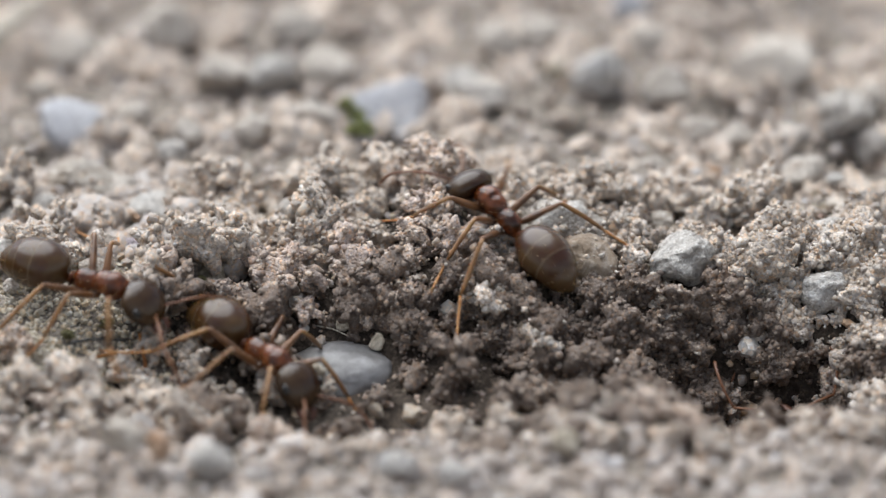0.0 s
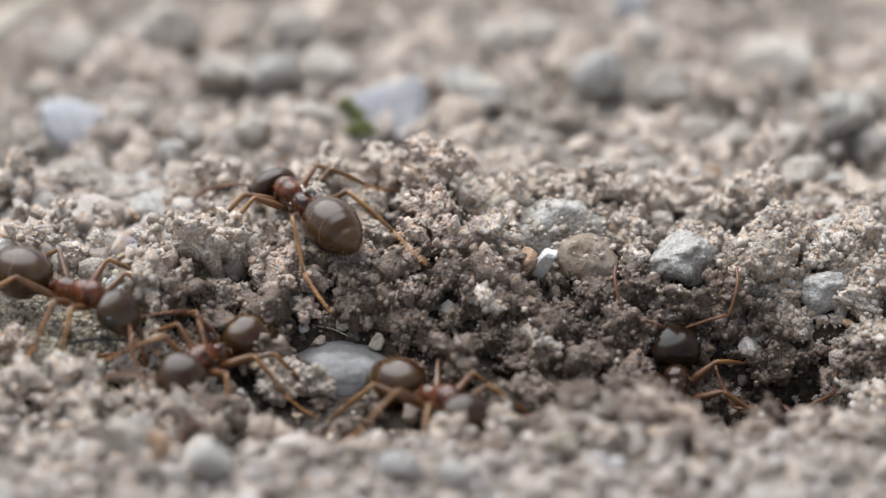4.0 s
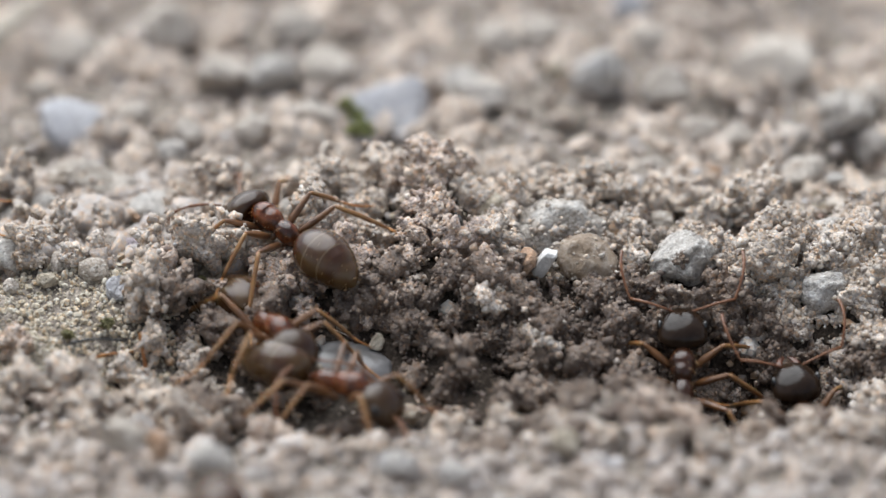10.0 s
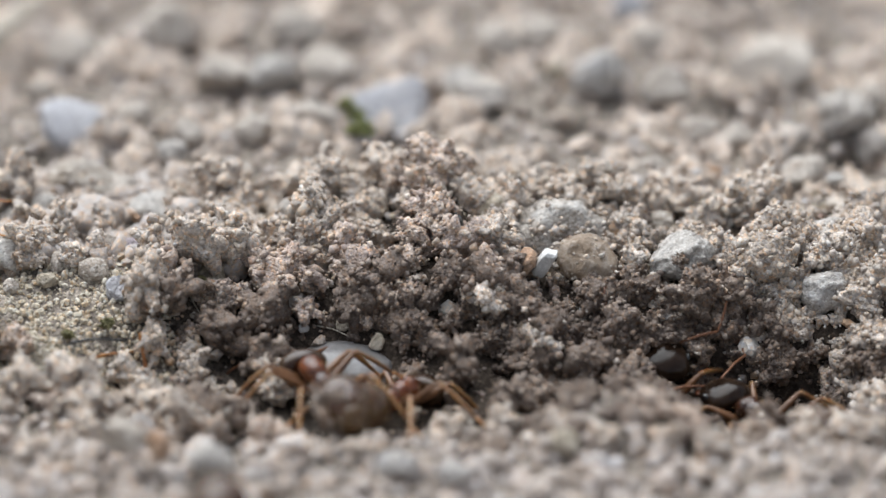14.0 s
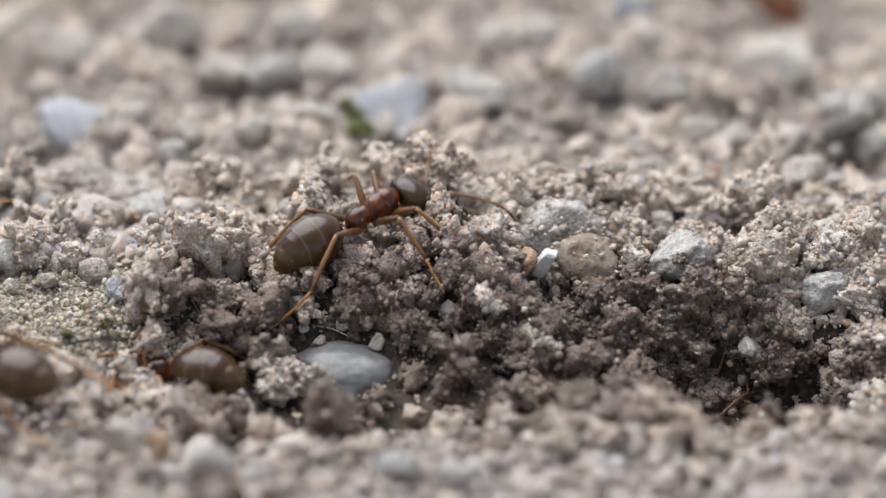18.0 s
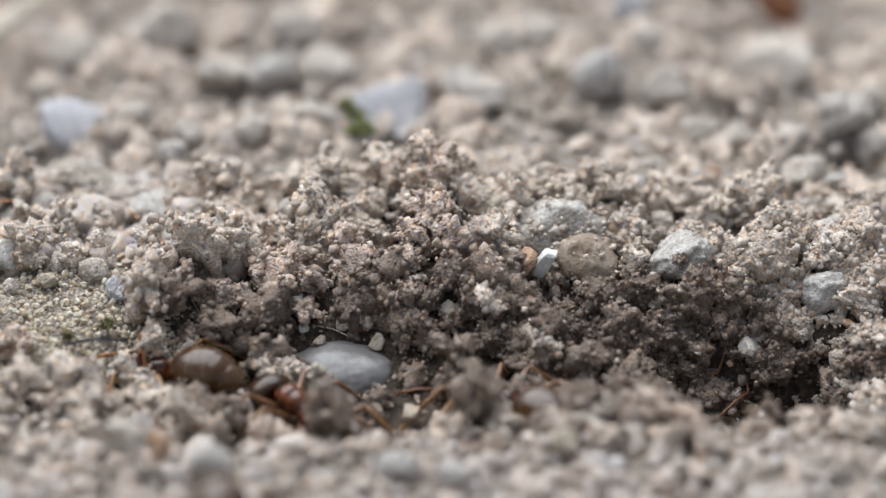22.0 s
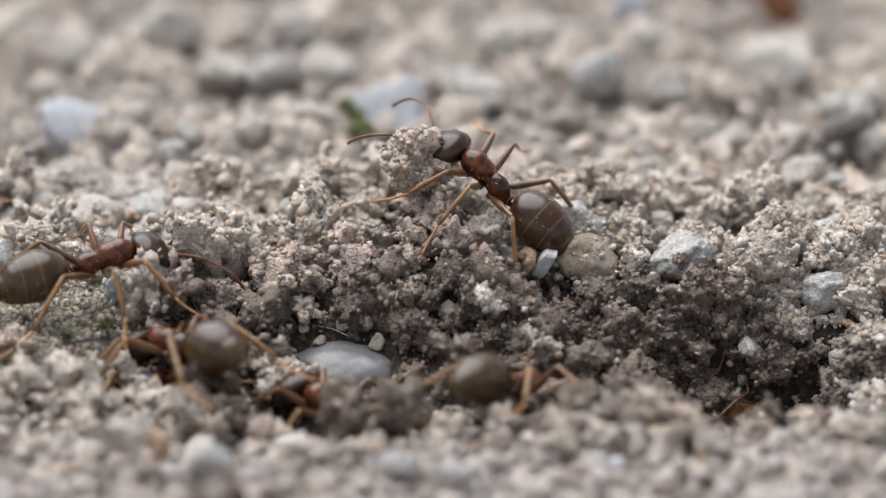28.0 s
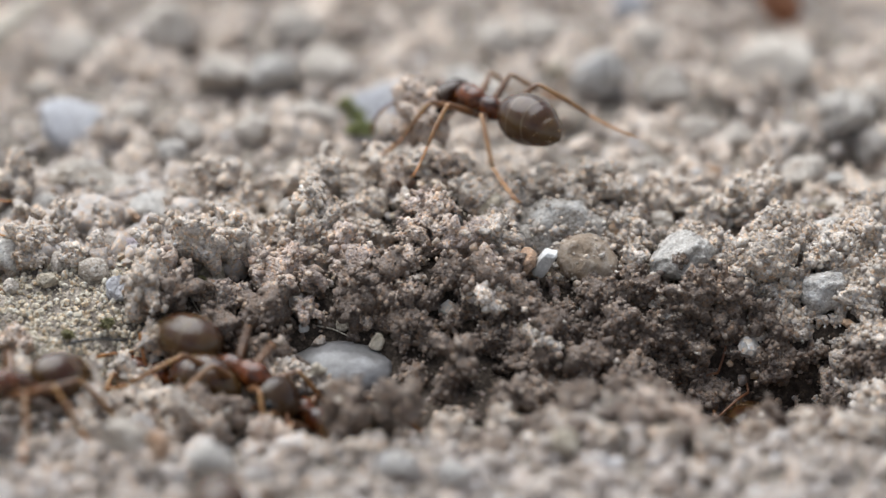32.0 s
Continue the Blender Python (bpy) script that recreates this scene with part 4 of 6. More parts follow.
clump("dark crumbly clump on the mound", MOIST, (-1.13, 1.45, 0.92), 0.33, 726)
clump("yellowish crumbly clump on the mound", CRUMB, (0.21, -1.66, 0.39), 0.39, 727)
clump("brown crumbly clump at the mound foot", MOIST, (-4.16, -1.35, 0.11), 0.46, 728)
clump("dark crumbly clump above the sand", MOIST, (-5.18, -2.54, -0.15), 0.52, 729)
clump("dark crumbly clump beside the gravel", MOIST, (-5.72, -0.40, 0.12), 0.48, 730)
clump("grey-brown crumbly clump on the slope", MOIST, (-0.91, -2.50, -0.09), 0.47, 731)
clump("tan crumbly clump above the hole", CRUMB, (5.35, -2.23, -0.36), 0.39, 732)
clump("pale crumbly clump above the hole", CRUMB, (7.40, -2.00, -0.18), 0.37, 733)
clump("dark brown crumbly clump on the mound", DAMP_SHADE, (4.25, 0.88, 0.44), 0.46, 734)
clump("brown crumbly clump inside the hole", DAMP_SHADE, (7.45, -2.93, -1.56), 0.43, 735)
clump("brown crumbly clump beside the hole", DAMP_SHADE, (5.21, -2.97, -1.26), 0.37, 736)
clump("dark crumbly clump on the slope", DAMP_SHADE, (4.04, -1.96, -0.05), 0.43, 737)
clump("rounded grey-brown clump on the slope", MOIST, (1.46, -2.52, -0.16), 0.37, 738)
clump("brown crumbly clump over the hole", DAMP_SHADE, (6.53, -2.55, -0.87), 0.48, 739)
clump("brown crumbly clump inside the hole", DAMP_SHADE, (5.87, -3.02, -1.81), 0.41, 740)
clump("dark crumbly clump at the mound foot", DAMP_SHADE, (1.12, -3.46, -0.73), 0.43, 741)
clump("dark clump on the rim of the hole", MOIST, (4.58, -8.65, 0.01), 0.47, 742)
clump("pinkish brown clump on the rim of the hole", MOIST, (6.67, -3.17, -2.50), 0.48, 743)
clump("dark clump on the rim of the hole", MOIST, (7.60, -3.25, -2.94), 0.43, 744)
clump("dark clump on the rim of the hole", MOIST, (5.47, -8.50, -0.46), 0.45, 745)
clump("dark brown clump on the trench rim", DAMP_SHADE, (4.17, -4.62, -1.48), 0.77, 746)
clump("grey clump on the trench rim", DAMP_SHADE, (5.01, -3.25, -1.78), 0.50, 747)
clump("dark brown clump on the trench rim", DAMP_SHADE, (2.21, -5.42, -1.27), 0.49, 748)
clump("dark damp clump on the trench rim", DAMP_SHADE, (1.36, -6.38, -1.04), 0.36, 749)
clump("dark damp clump on the trench rim", DAMP_SHADE, (2.97, -8.12, -0.02), 0.43, 750)
clump("pale tan clump beside the hole", CRUMB, (7.45, -2.53, -0.80), 0.41, 751)
clump("pale tan clump above the hole", CRUMB, (6.80, -2.28, -0.49), 0.32, 752)
clump("long brown clump on the trench rim", MOIST, (9.28, -3.31, -2.11), 0.56, 753)
clump("dark clump on the trench rim", DAMP_SHADE, (9.96, -3.49, -1.23), 0.64, 754)
clump("pale clump on the near rim", CRUMB, (0.20, -8.23, -0.80), 0.41, 755)
clump("pale crumbly clump on the near rim", CRUMB, (1.34, -7.95, -0.70), 0.37, 756)
clump("pale crumbly clump on the near rim", CRUMB, (2.51, -9.03, -0.27), 0.31, 757)
clump("pale crumbly clump on the near rim", CRUMB, (3.49, -9.56, -0.25), 0.37, 758)
clump("pale crumbly clump on the near rim", CRUMB, (4.92, -9.62, -0.30), 0.35, 759)
clump("pale crumbly clump on the near rim", CRUMB, (5.95, -9.47, -0.57), 0.41, 760)
clump("pale crumbly clump on the near rim", CRUMB, (6.98, -8.54, -0.75), 0.35, 761)
clump("pale crumbly clump on the near rim", CRUMB, (8.11, -8.85, -0.68), 0.41, 762)
clump("pale crumbly clump on the near rim", CRUMB, (9.32, -9.05, -0.40), 0.43, 763)
clump("pale crumbly clump on the near rim", CRUMB, (-1.80, -9.27, -0.80), 0.41, 764)
clump("pale crumbly clump on the near rim", CRUMB, (-3.06, -8.90, -0.99), 0.37, 765)
clump("pale crumbly clump on the near rim", CRUMB, (-8.00, -8.00, -0.91), 0.41, 766)
clump("pale crumbly clump on the near rim", CRUMB, (-9.03, -9.30, -0.79), 0.45, 767)
clump("pale crumbly clump on the near rim", CRUMB, (-5.14, -7.28, -1.31), 0.35, 768)
clump("brown clump on the near rim", MOIST, (-3.97, -7.90, -1.10), 0.46, 769)
clump("grey-brown clump on the near rim", MOIST, (-6.20, -6.35, -1.36), 0.37, 770)
clump("brown clump on the near sand", MOIST, (-8.77, -6.76, -0.81), 0.42, 771)
clump("dark clump on pale sand", MOIST, (-9.82, -4.65, -0.32), 0.42, 772)
clump("pale crumbly clump in the bank", CRUMB, (8.13, -1.90, -0.08), 0.43, 773)
clump("dusty clump with a yellow fleck", CRUMB, (7.70, -0.07, 0.41), 0.37, 774)
clump("pale crumbly clump in the bank", CRUMB, (9.87, -1.52, 0.11), 0.48, 775)
clump("brown crumbly clump on the slope", MOIST, (-2.18, -0.56, 0.41), 0.39, 776)
clump("dark crumbly clump on the slope", DAMP_SHADE, (0.60, -2.76, -0.27), 0.39, 777)
clump("dark crumbly clump at the mound foot", MOIST, (-1.89, -2.87, -0.43), 0.41, 778)

# ---- scraps of plants ----
fibre("straw", "pale dry straw lying on far gravel", "straw", STRAW, [(-11.67, 11.40, 0.74), (-11.18, 12.58, 0.83), (-10.48, 14.10, 0.94)], 0.28)
fibre("root_hair", "thin pale root hair on sand", "root", STRAW, [(-10.34, -2.80, 0.11), (-10.05, -3.09, 0.13), (-9.84, -3.04, -0.00)], 0.02)
fibre("fibre", "thin pale fibre beside the wet pebble", "fibre", STRAW, [(-2.94, -2.98, -0.62), (-2.54, -3.12, -0.65), (-2.12, -3.30, -0.78)], 0.018)
fibre("fibre", "curled pale fibre on the slope", "fibre", STRAW, [(1.25, -3.50, -0.72), (1.30, -3.72, -0.76), (1.36, -3.67, -0.89)], 0.02)
fibre("fibre", "pale fibre curled in dark soil", "fibre", STRAW, [(4.26, -2.79, -0.58), (4.38, -2.92, -0.67), (4.31, -2.94, -0.81)], 0.018)
fibre("bristle", "thin pale bristle above the sand", "fibre", STRAW, [(-5.90, -2.55, 0.00), (-5.76, -2.73, -0.21), (-5.63, -2.83, -0.40)], 0.02)
fibre("twig", "rusty brown twig standing in sand", "twig", RUST, [(-6.87, -4.68, -1.45), (-6.84, -4.42, -1.01), (-6.97, -4.20, -0.24)], 0.07)
fibre("twig", "rusty bent twig lying on sand", "twig", RUST, [(-8.26, -4.81, -0.68), (-7.71, -4.33, -0.73), (-7.09, -4.02, -0.79)], 0.05)
fibre("twig", "dark thin twig lying on sand", "twig", DARK, [(-8.54, -4.45, -0.37), (-7.98, -4.14, -0.42), (-7.29, -3.82, -0.61)], 0.04)
fibre("twig", "rusty twig in the dark hole", "twig", RUST, [(6.01, -3.16, -2.50), (6.34, -3.16, -2.33), (6.66, -3.15, -2.18)], 0.04)
moss_tuft("green tuft of moss beside a white stone", (-2.43, 7.54, 0.44), 0.37, 900)
moss_tuft("green tuft of moss beside a white stone", (-2.15, 7.46, 0.19), 0.37, 901)
moss_tuft("olive green tuft of moss beside a white stone", (-1.99, 4.87, 0.88), 0.44, 902)

for tx, ty, tz, size, seed in ((-7.74, -3.66, -0.37, 0.26, 903), (-6.22, -2.67, -0.20, 0.22, 904), (-8.64, -4.17, -0.39, 0.2, 905), (-7.04, -3.12, -0.35, 0.24, 906), (-5.6, -2.2, 0.1, 0.18, 907)):
    moss_tuft("olive wisp of moss on pale sand", (tx, ty, tz), size, seed, OLIVE)

# ---- ants ----
def chitin(name, base, dark, scale=9000.0, rough=0.38, spec=0.5, down=0.0, clear=0.0):
    m, n, l, b = material(name, rough, spec)
    a = noise_of(n, l, scale, 4.0, 0.6)
    f = noise_of(n, l, 60000.0, 2.0, 0.5)
    l.new(ramp(n, l, a, [(0.40, dark), (0.62, base)]), b.inputs["Base Color"])
    b.inputs["Sheen Weight"].default_value = down
    b.inputs["Sheen Roughness"].default_value = 0.35
    b.inputs["Sheen Tint"].default_value = (0.85, 0.75, 0.6, 1)
    b.inputs["Coat Weight"].default_value = clear
    b.inputs["Coat Roughness"].default_value = 0.2
    relief_on(n, l, b, [(f, 0.07), (a, 0.05)], 0.00001)
    return m


def banded(m):
    """Pale hind rims of the back plates, across the body."""
    n, l = m.node_tree.nodes, m.node_tree.links
    b = n["Principled BSDF"]
    old = b.inputs["Base Color"].links[0].from_socket
    co, cut = n.new("ShaderNodeTexCoord"), n.new("ShaderNodeSeparateXYZ")
    l.new(co.outputs["Object"], cut.inputs[0])
    for e in (0.38, 0.62):
        near = n.new("ShaderNodeMath")
        near.operation = "COMPARE"
        near.inputs[1].default_value, near.inputs[2].default_value = (-0.735 - 1.88 * e) * MM, 0.016 * MM
        l.new(cut.outputs[0], near.inputs[0])
        soft = n.new("ShaderNodeMath")
        soft.operation = "MULTIPLY"
        soft.inputs[1].default_value = 0.26
        l.new(near.outputs[0], soft.inputs[0])
        old = blend(n, l, "MIX", soft.outputs[0], old, (0.26, 0.20, 0.13, 1))
    l.new(old, b.inputs["Base Color"])
    return m


GASTER = banded(chitin("gaster_shell", (0.060, 0.032, 0.011), (0.034, 0.0105, 0.003), 1100.0, 0.25, 0.42, 0.0, 0.0))
HEAD = chitin("head_shell", (0.044, 0.024, 0.010), (0.022, 0.008, 0.003), 1600.0, 0.26, 0.36, 0.0, 0.0)
BLACK_HEAD = chitin("dark_head_shell", (0.022, 0.013, 0.008), (0.009, 0.005, 0.003), 2600.0, 0.17, 0.2, 0.0, 0.0)
THORAX = chitin("thorax_shell", (0.150, 0.040, 0.010), (0.026, 0.008, 0.003), 2300.0, 0.2, 0.42, 0.0, 0.0)
DARK_CHEST = chitin("dark_thorax_shell", (0.050, 0.018, 0.008), (0.016, 0.008, 0.005), 1500.0, 0.2, 0.4, 0.0, 0.0)
LEG = chitin("leg_shell", (0.150, 0.066, 0.024), (0.066, 0.028, 0.011), 1500.0, 0.3, 0.5, 0.05)
FEELER = chitin("feeler_shell", (0.165, 0.070, 0.032), (0.10, 0.036, 0.016), 1500.0, 0.38, 0.4, 0.05)
SHIN = chitin("shin_shell", (0.250, 0.130, 0.046), (0.150, 0.068, 0.022), 1500.0, 0.34, 0.5, 0.06)
FOOT = chitin("foot_shell", (0.42, 0.21, 0.075), (0.28, 0.12, 0.035), 5000.0, 0.45, 0.4, 0.1)
for see_through in (GASTER, THORAX, SHIN, FOOT):
    skin = see_through.node_tree.nodes["Principled BSDF"].inputs
    skin["Subsurface Weight"].default_value = 0.15
    skin["Subsurface Radius"].default_value = (1.0, 0.35, 0.1)
    skin["Subsurface Scale"].default_value = 0.00012
EYE_BLACK = chitin("eye_shell", (0.012, 0.011, 0.011), (0.006, 0.006, 0.006), 9000.0, 0.18, 0.6)
JAW = chitin("jaw_shell", (0.10, 0.032, 0.013), (0.05, 0.017, 0.009), 8000.0, 0.35, 0.5)
HAIR = chitin("golden_hair", (0.42, 0.27, 0.12), (0.35, 0.2, 0.08), 9000.0, 0.5, 0.4)


def spindle(rows, steps=24, seg=18, lifted=True):
    """A lofted body from rows of x, z, half width, half height."""
    q = eased(rows, steps)
    bm = bmesh.new()
    return tube(bm, [(x, 0, z + (LIFT if lifted else 0)) for x, z, _, _ in q], [(max(w, 0.01), max(h, 0.01)) for _, _, w, h in q], seg)


HIPS = {"front": (0.50, 0.17, 0.75), "middle": (0.10, 0.18, 0.71), "hind": (-0.22, 0.17, 0.69)}
KNEES = {"front": ((0.46, 0.70, 0.46), (0.98, 1.28, -0.30), (1.55, 1.62, -0.74)),
         "middle": ((-0.02, 0.90, 0.56), (-0.12, 1.72, -0.26), (-0.36, 2.40, -0.70)),
         "hind": ((-0.72, 0.82, 0.64), (-1.60, 1.52, -0.24), (-2.70, 1.92, -0.68))}
LIFT = 0.15  # the body's height over its first drawing


def leg_mesh(kind, side):
    knee, ankle, tip = (Vector((x, y * side, z)) for x, y, z in KNEES[kind])
    hip = Vector((0, 0, 0))
    bm = bmesh.new()
    # a stout coxa, the bulging femur and the thin tibia
    tube(bm, [Vector((0, -0.06 * side, 0.06)), hip, hip.lerp(knee, 0.12)], [0.09, 0.095, 0.06], 10)
    tube(bm, [hip.lerp(knee, k) for k in (0.08, 0.2, 0.45, 0.75, 0.95, 1.0)], [0.055, 0.08, 0.095, 0.074, 0.055, 0.046], 10)
    shin = bmesh.new()
    tube(shin, [knee.lerp(ankle, k) + Vector((0, 0, 0.035 * math.sin(k * 3))) for k in (0.0, 0.1, 0.5, 0.85, 1.0)], [0.046, 0.052, 0.060, 0.050, 0.036], 10)
    foot = bmesh.new()
    path, rad = [], []
    for k in range(9):
        w = k / 8
        path.append(ankle.lerp(tip, w) + Vector((0, 0, -0.05 * math.sin(w * 3.1))))
        rad.append((0.035 - 0.012 * w) * (1.12 if k % 2 else 0.88))
    tube(foot, path, rad, 8)
    for s in (-1, 1):
        tube(foot, [tip, tip + (tip - ankle).normalized() * 0.05 + Vector((0.03 * s, 0.03 * s, -0.005)), tip + (tip - ankle).normalized() * 0.085 + Vector((0.03 * s, 0.03 * s, -0.035))],
             [0.014, 0.010, 0.004], 5)
    return bm, shin, foot


def antenna_mesh(side, spread, raised=False):
    bm = bmesh.new()
    elbow = Vector((0.22, 0.88 * side, 0.16)) if raised else Vector((0.50, 0.52 * side * spread, 0.36))
    path = [Vector((0, 0, 0)), elbow * 0.25 + Vector((0, 0, 0.03)), elbow * 0.6 + Vector((0, 0, 0.05)), elbow]
    tube(bm, path, [0.026, 0.024, 0.029, 0.031], 8)
    tip = elbow + (Vector((0.98, 0.12 * side, 0.1)) if raised else Vector((0.98, 0.14 * side * spread, -0.34)))
    lash, rad = [], []
    for k in range(23):
        w = k / 22
        lash.append(elbow.lerp(tip, w) + Vector((0, 0.10 * side * math.sin(w * 2.8), 0.16 * math.sin(w * 2.6))))
        rad.append((0.022 + 0.014 * w) * (1.1 if k % 2 else 0.86) * (0.55 if k == 22 else 1))
    tube(bm, lash, rad, 8)
    return bm


def bristles(rows, count, length, seed, lo=0.0):
    """Short stiff hairs standing on a lofted body."""
    q = eased(rows, 60)
    r = random.Random(seed)
    bm = bmesh.new()
    for _ in range(count):
        k = int(len(q) * (lo + (0.97 - lo) * r.random() ** 0.7))
        x, z, w, h = q[min(k, len(q) - 2)]
        x2, z2, w2, h2 = q[min(k + 1, len(q) - 1)]
        a = r.uniform(-0.3, math.pi + 0.3)
        foot = Vector((x, w * math.cos(a) * 0.98, z + LIFT + h * math.sin(a) * 0.98))
        out = Vector((-0.75, math.cos(a), math.sin(a))).normalized() + Vector((r.gauss(0, 0.2), r.gauss(0, 0.2), r.gauss(0, 0.2)))
        tube(bm, [foot, foot + out.normalized() * length * r.uniform(0.6, 1.2)], [0.0065, 0.002], 3, cap=False)
    return bm


GASTER_ROWS = [(-0.74, 0.62, 0.06, 0.06), (-0.85, 0.66, 0.27, 0.26), (-1.08, 0.77, 0.53, 0.51), (-1.42, 0.81, 0.63, 0.61), (-1.80, 0.78, 0.60, 0.58), (-2.15, 0.69, 0.47, 0.44),
               (-2.42, 0.62, 0.29, 0.27), (-2.60, 0.56, 0.05, 0.05)]


def gaster_mesh():
    q = eased(GASTER_ROWS, 44)
    bm = bmesh.new()
    radii = []
    for k, (x, z, w, h) in enumerate(q):
        s = (x + 0.74) / -1.88
        # each plate overlaps the next, so the body steps in at its hind rim
        step = sum(0.028 * max(0.0, 1 - abs(s - e) / 0.03) * (1 if s > e else 0) for e in (0.38, 0.60, 0.78, 0.90))
        radii.append((max(w - step, 0.01), max(h - step, 0.01)))
    return tube(bm, [(x, 0, z + LIFT) for x, z, _, _ in q], radii, 28)


def ant_in(label, spread=1.0, droop=0.0, skull=None, long=1.0, raised=False):
    ant = tagged(new("ant"), label, "ant", group="ants at the diggings")
    ant.empty_display_size = 0.0005
    thorax_rows = [(0.90, 0.88, 0.09, 0.09), (0.80, 0.88, 0.22, 0.22), (0.62, 0.87, 0.31, 0.33), (0.46, 0.86, 0.32, 0.35), (0.36, 0.86, 0.285, 0.31), (0.24, 0.85, 0.27, 0.31), (0.10, 0.80, 0.215, 0.25),
                   (0.02, 0.78, 0.205, 0.23), (-0.10, 0.79, 0.235, 0.265), (-0.28, 0.77, 0.25, 0.29), (-0.45, 0.68, 0.20, 0.22), (-0.60, 0.60, 0.08, 0.08)]
    chest = DARK_CHEST if skull else THORAX
    thorax = part("thorax", spindle(thorax_rows, 40, 20), chest, ant, "reddish brown waist and chest")
    part("bristles", bristles(thorax_rows, 34, 0.10, 5), HAIR, thorax)
    node = bmesh.new()
    tube(node, [(-0.52, 0, 0.73), (-0.62, 0, 0.75), (-0.76, 0, 0.77)], [0.07, 0.085, 0.06], 10)
    tube(node, [(-0.635, 0, 0.73), (-0.64, 0, 0.89), (-0.65, 0, 0.99)], [(0.15, 0.055), (0.16, 0.05), (0.09, 0.02)], 12)
    part("petiole", node, chest, ant)
    gaster = part("gaster", gaster_mesh(), GASTER, ant, "grey-brown banded hind body with fine down")
    part("bristles", bristles(GASTER_ROWS, 46, 0.12, 9, 0.3), HAIR, gaster)
    tilt = Matrix.Translation((0.92, 0, 0.90 + LIFT)) @ Matrix.Rotation(radians(38 + droop), 4, "Y")
    head_rows = [(x * long, z, w, h) for x, z, w, h in [(-0.04, 0.0, 0.07, 0.07), (0.0, 0.02, 0.30, 0.18), (0.11, 0.03, 0.45, 0.28), (0.33, 0.02, 0.49, 0.32), (0.55, 0.0, 0.44, 0.28), (0.71, -0.03, 0.34, 0.21), (0.80, -0.05, 0.22, 0.12), (0.84, -0.06, 0.14, 0.05)]]
    head = part("head", spindle(head_rows, 30, 22, False), skull or HEAD, ant, "dark brown heart-shaped head")
    head.matrix_basis = Matrix.Translation(tilt.translation * MM) @ tilt.to_3x3().to_4x4() @ Matrix.Scale(1.2, 4)
    for s in (-1, 1):
        eye = bmesh.new()
        bmesh.ops.create_uvsphere(eye, u_segments=14, v_segments=10, radius=0.1)
        for v in eye.verts:
            v.co = Vector((v.co.x * 1.15, v.co.y * 0.55, v.co.z * 0.95))
        part("eye", eye, EYE_BLACK, head, at=(0.42 * long, 0.435 * s, 0.12))
        jaw = bmesh.new()
        tube(jaw, [(0, 0, 0), (0.13, 0.05 * s, -0.03), (0.25, 0.0, -0.05), (0.31, -0.10 * s, -0.05)], [(0.07, 0.05), (0.08, 0.05), (0.06, 0.035), (0.015, 0.012)], 10)
        part("mandible", jaw, JAW, head, "reddish biting jaw", at=(0.76 * long, 0.13 * s, -0.05))
        part("antenna", antenna_mesh(s, spread, raised), FEELER, head, "brown elbowed feeler", at=(0.66 * long, 0.13 * s, 0.16))
    for kind in ("front", "middle", "hind"):
        for s in (-1, 1):
            bm, shin, foot = leg_mesh(kind, s)
            x, y, z = HIPS[kind]
            leg = part("leg", bm, LEG, ant, "jointed brown leg", at=(x, y * s, z))
            part("tibia", shin, SHIN, leg, "amber shin")
            part("tarsus", foot, FOOT, leg, "orange foot")
    return ant

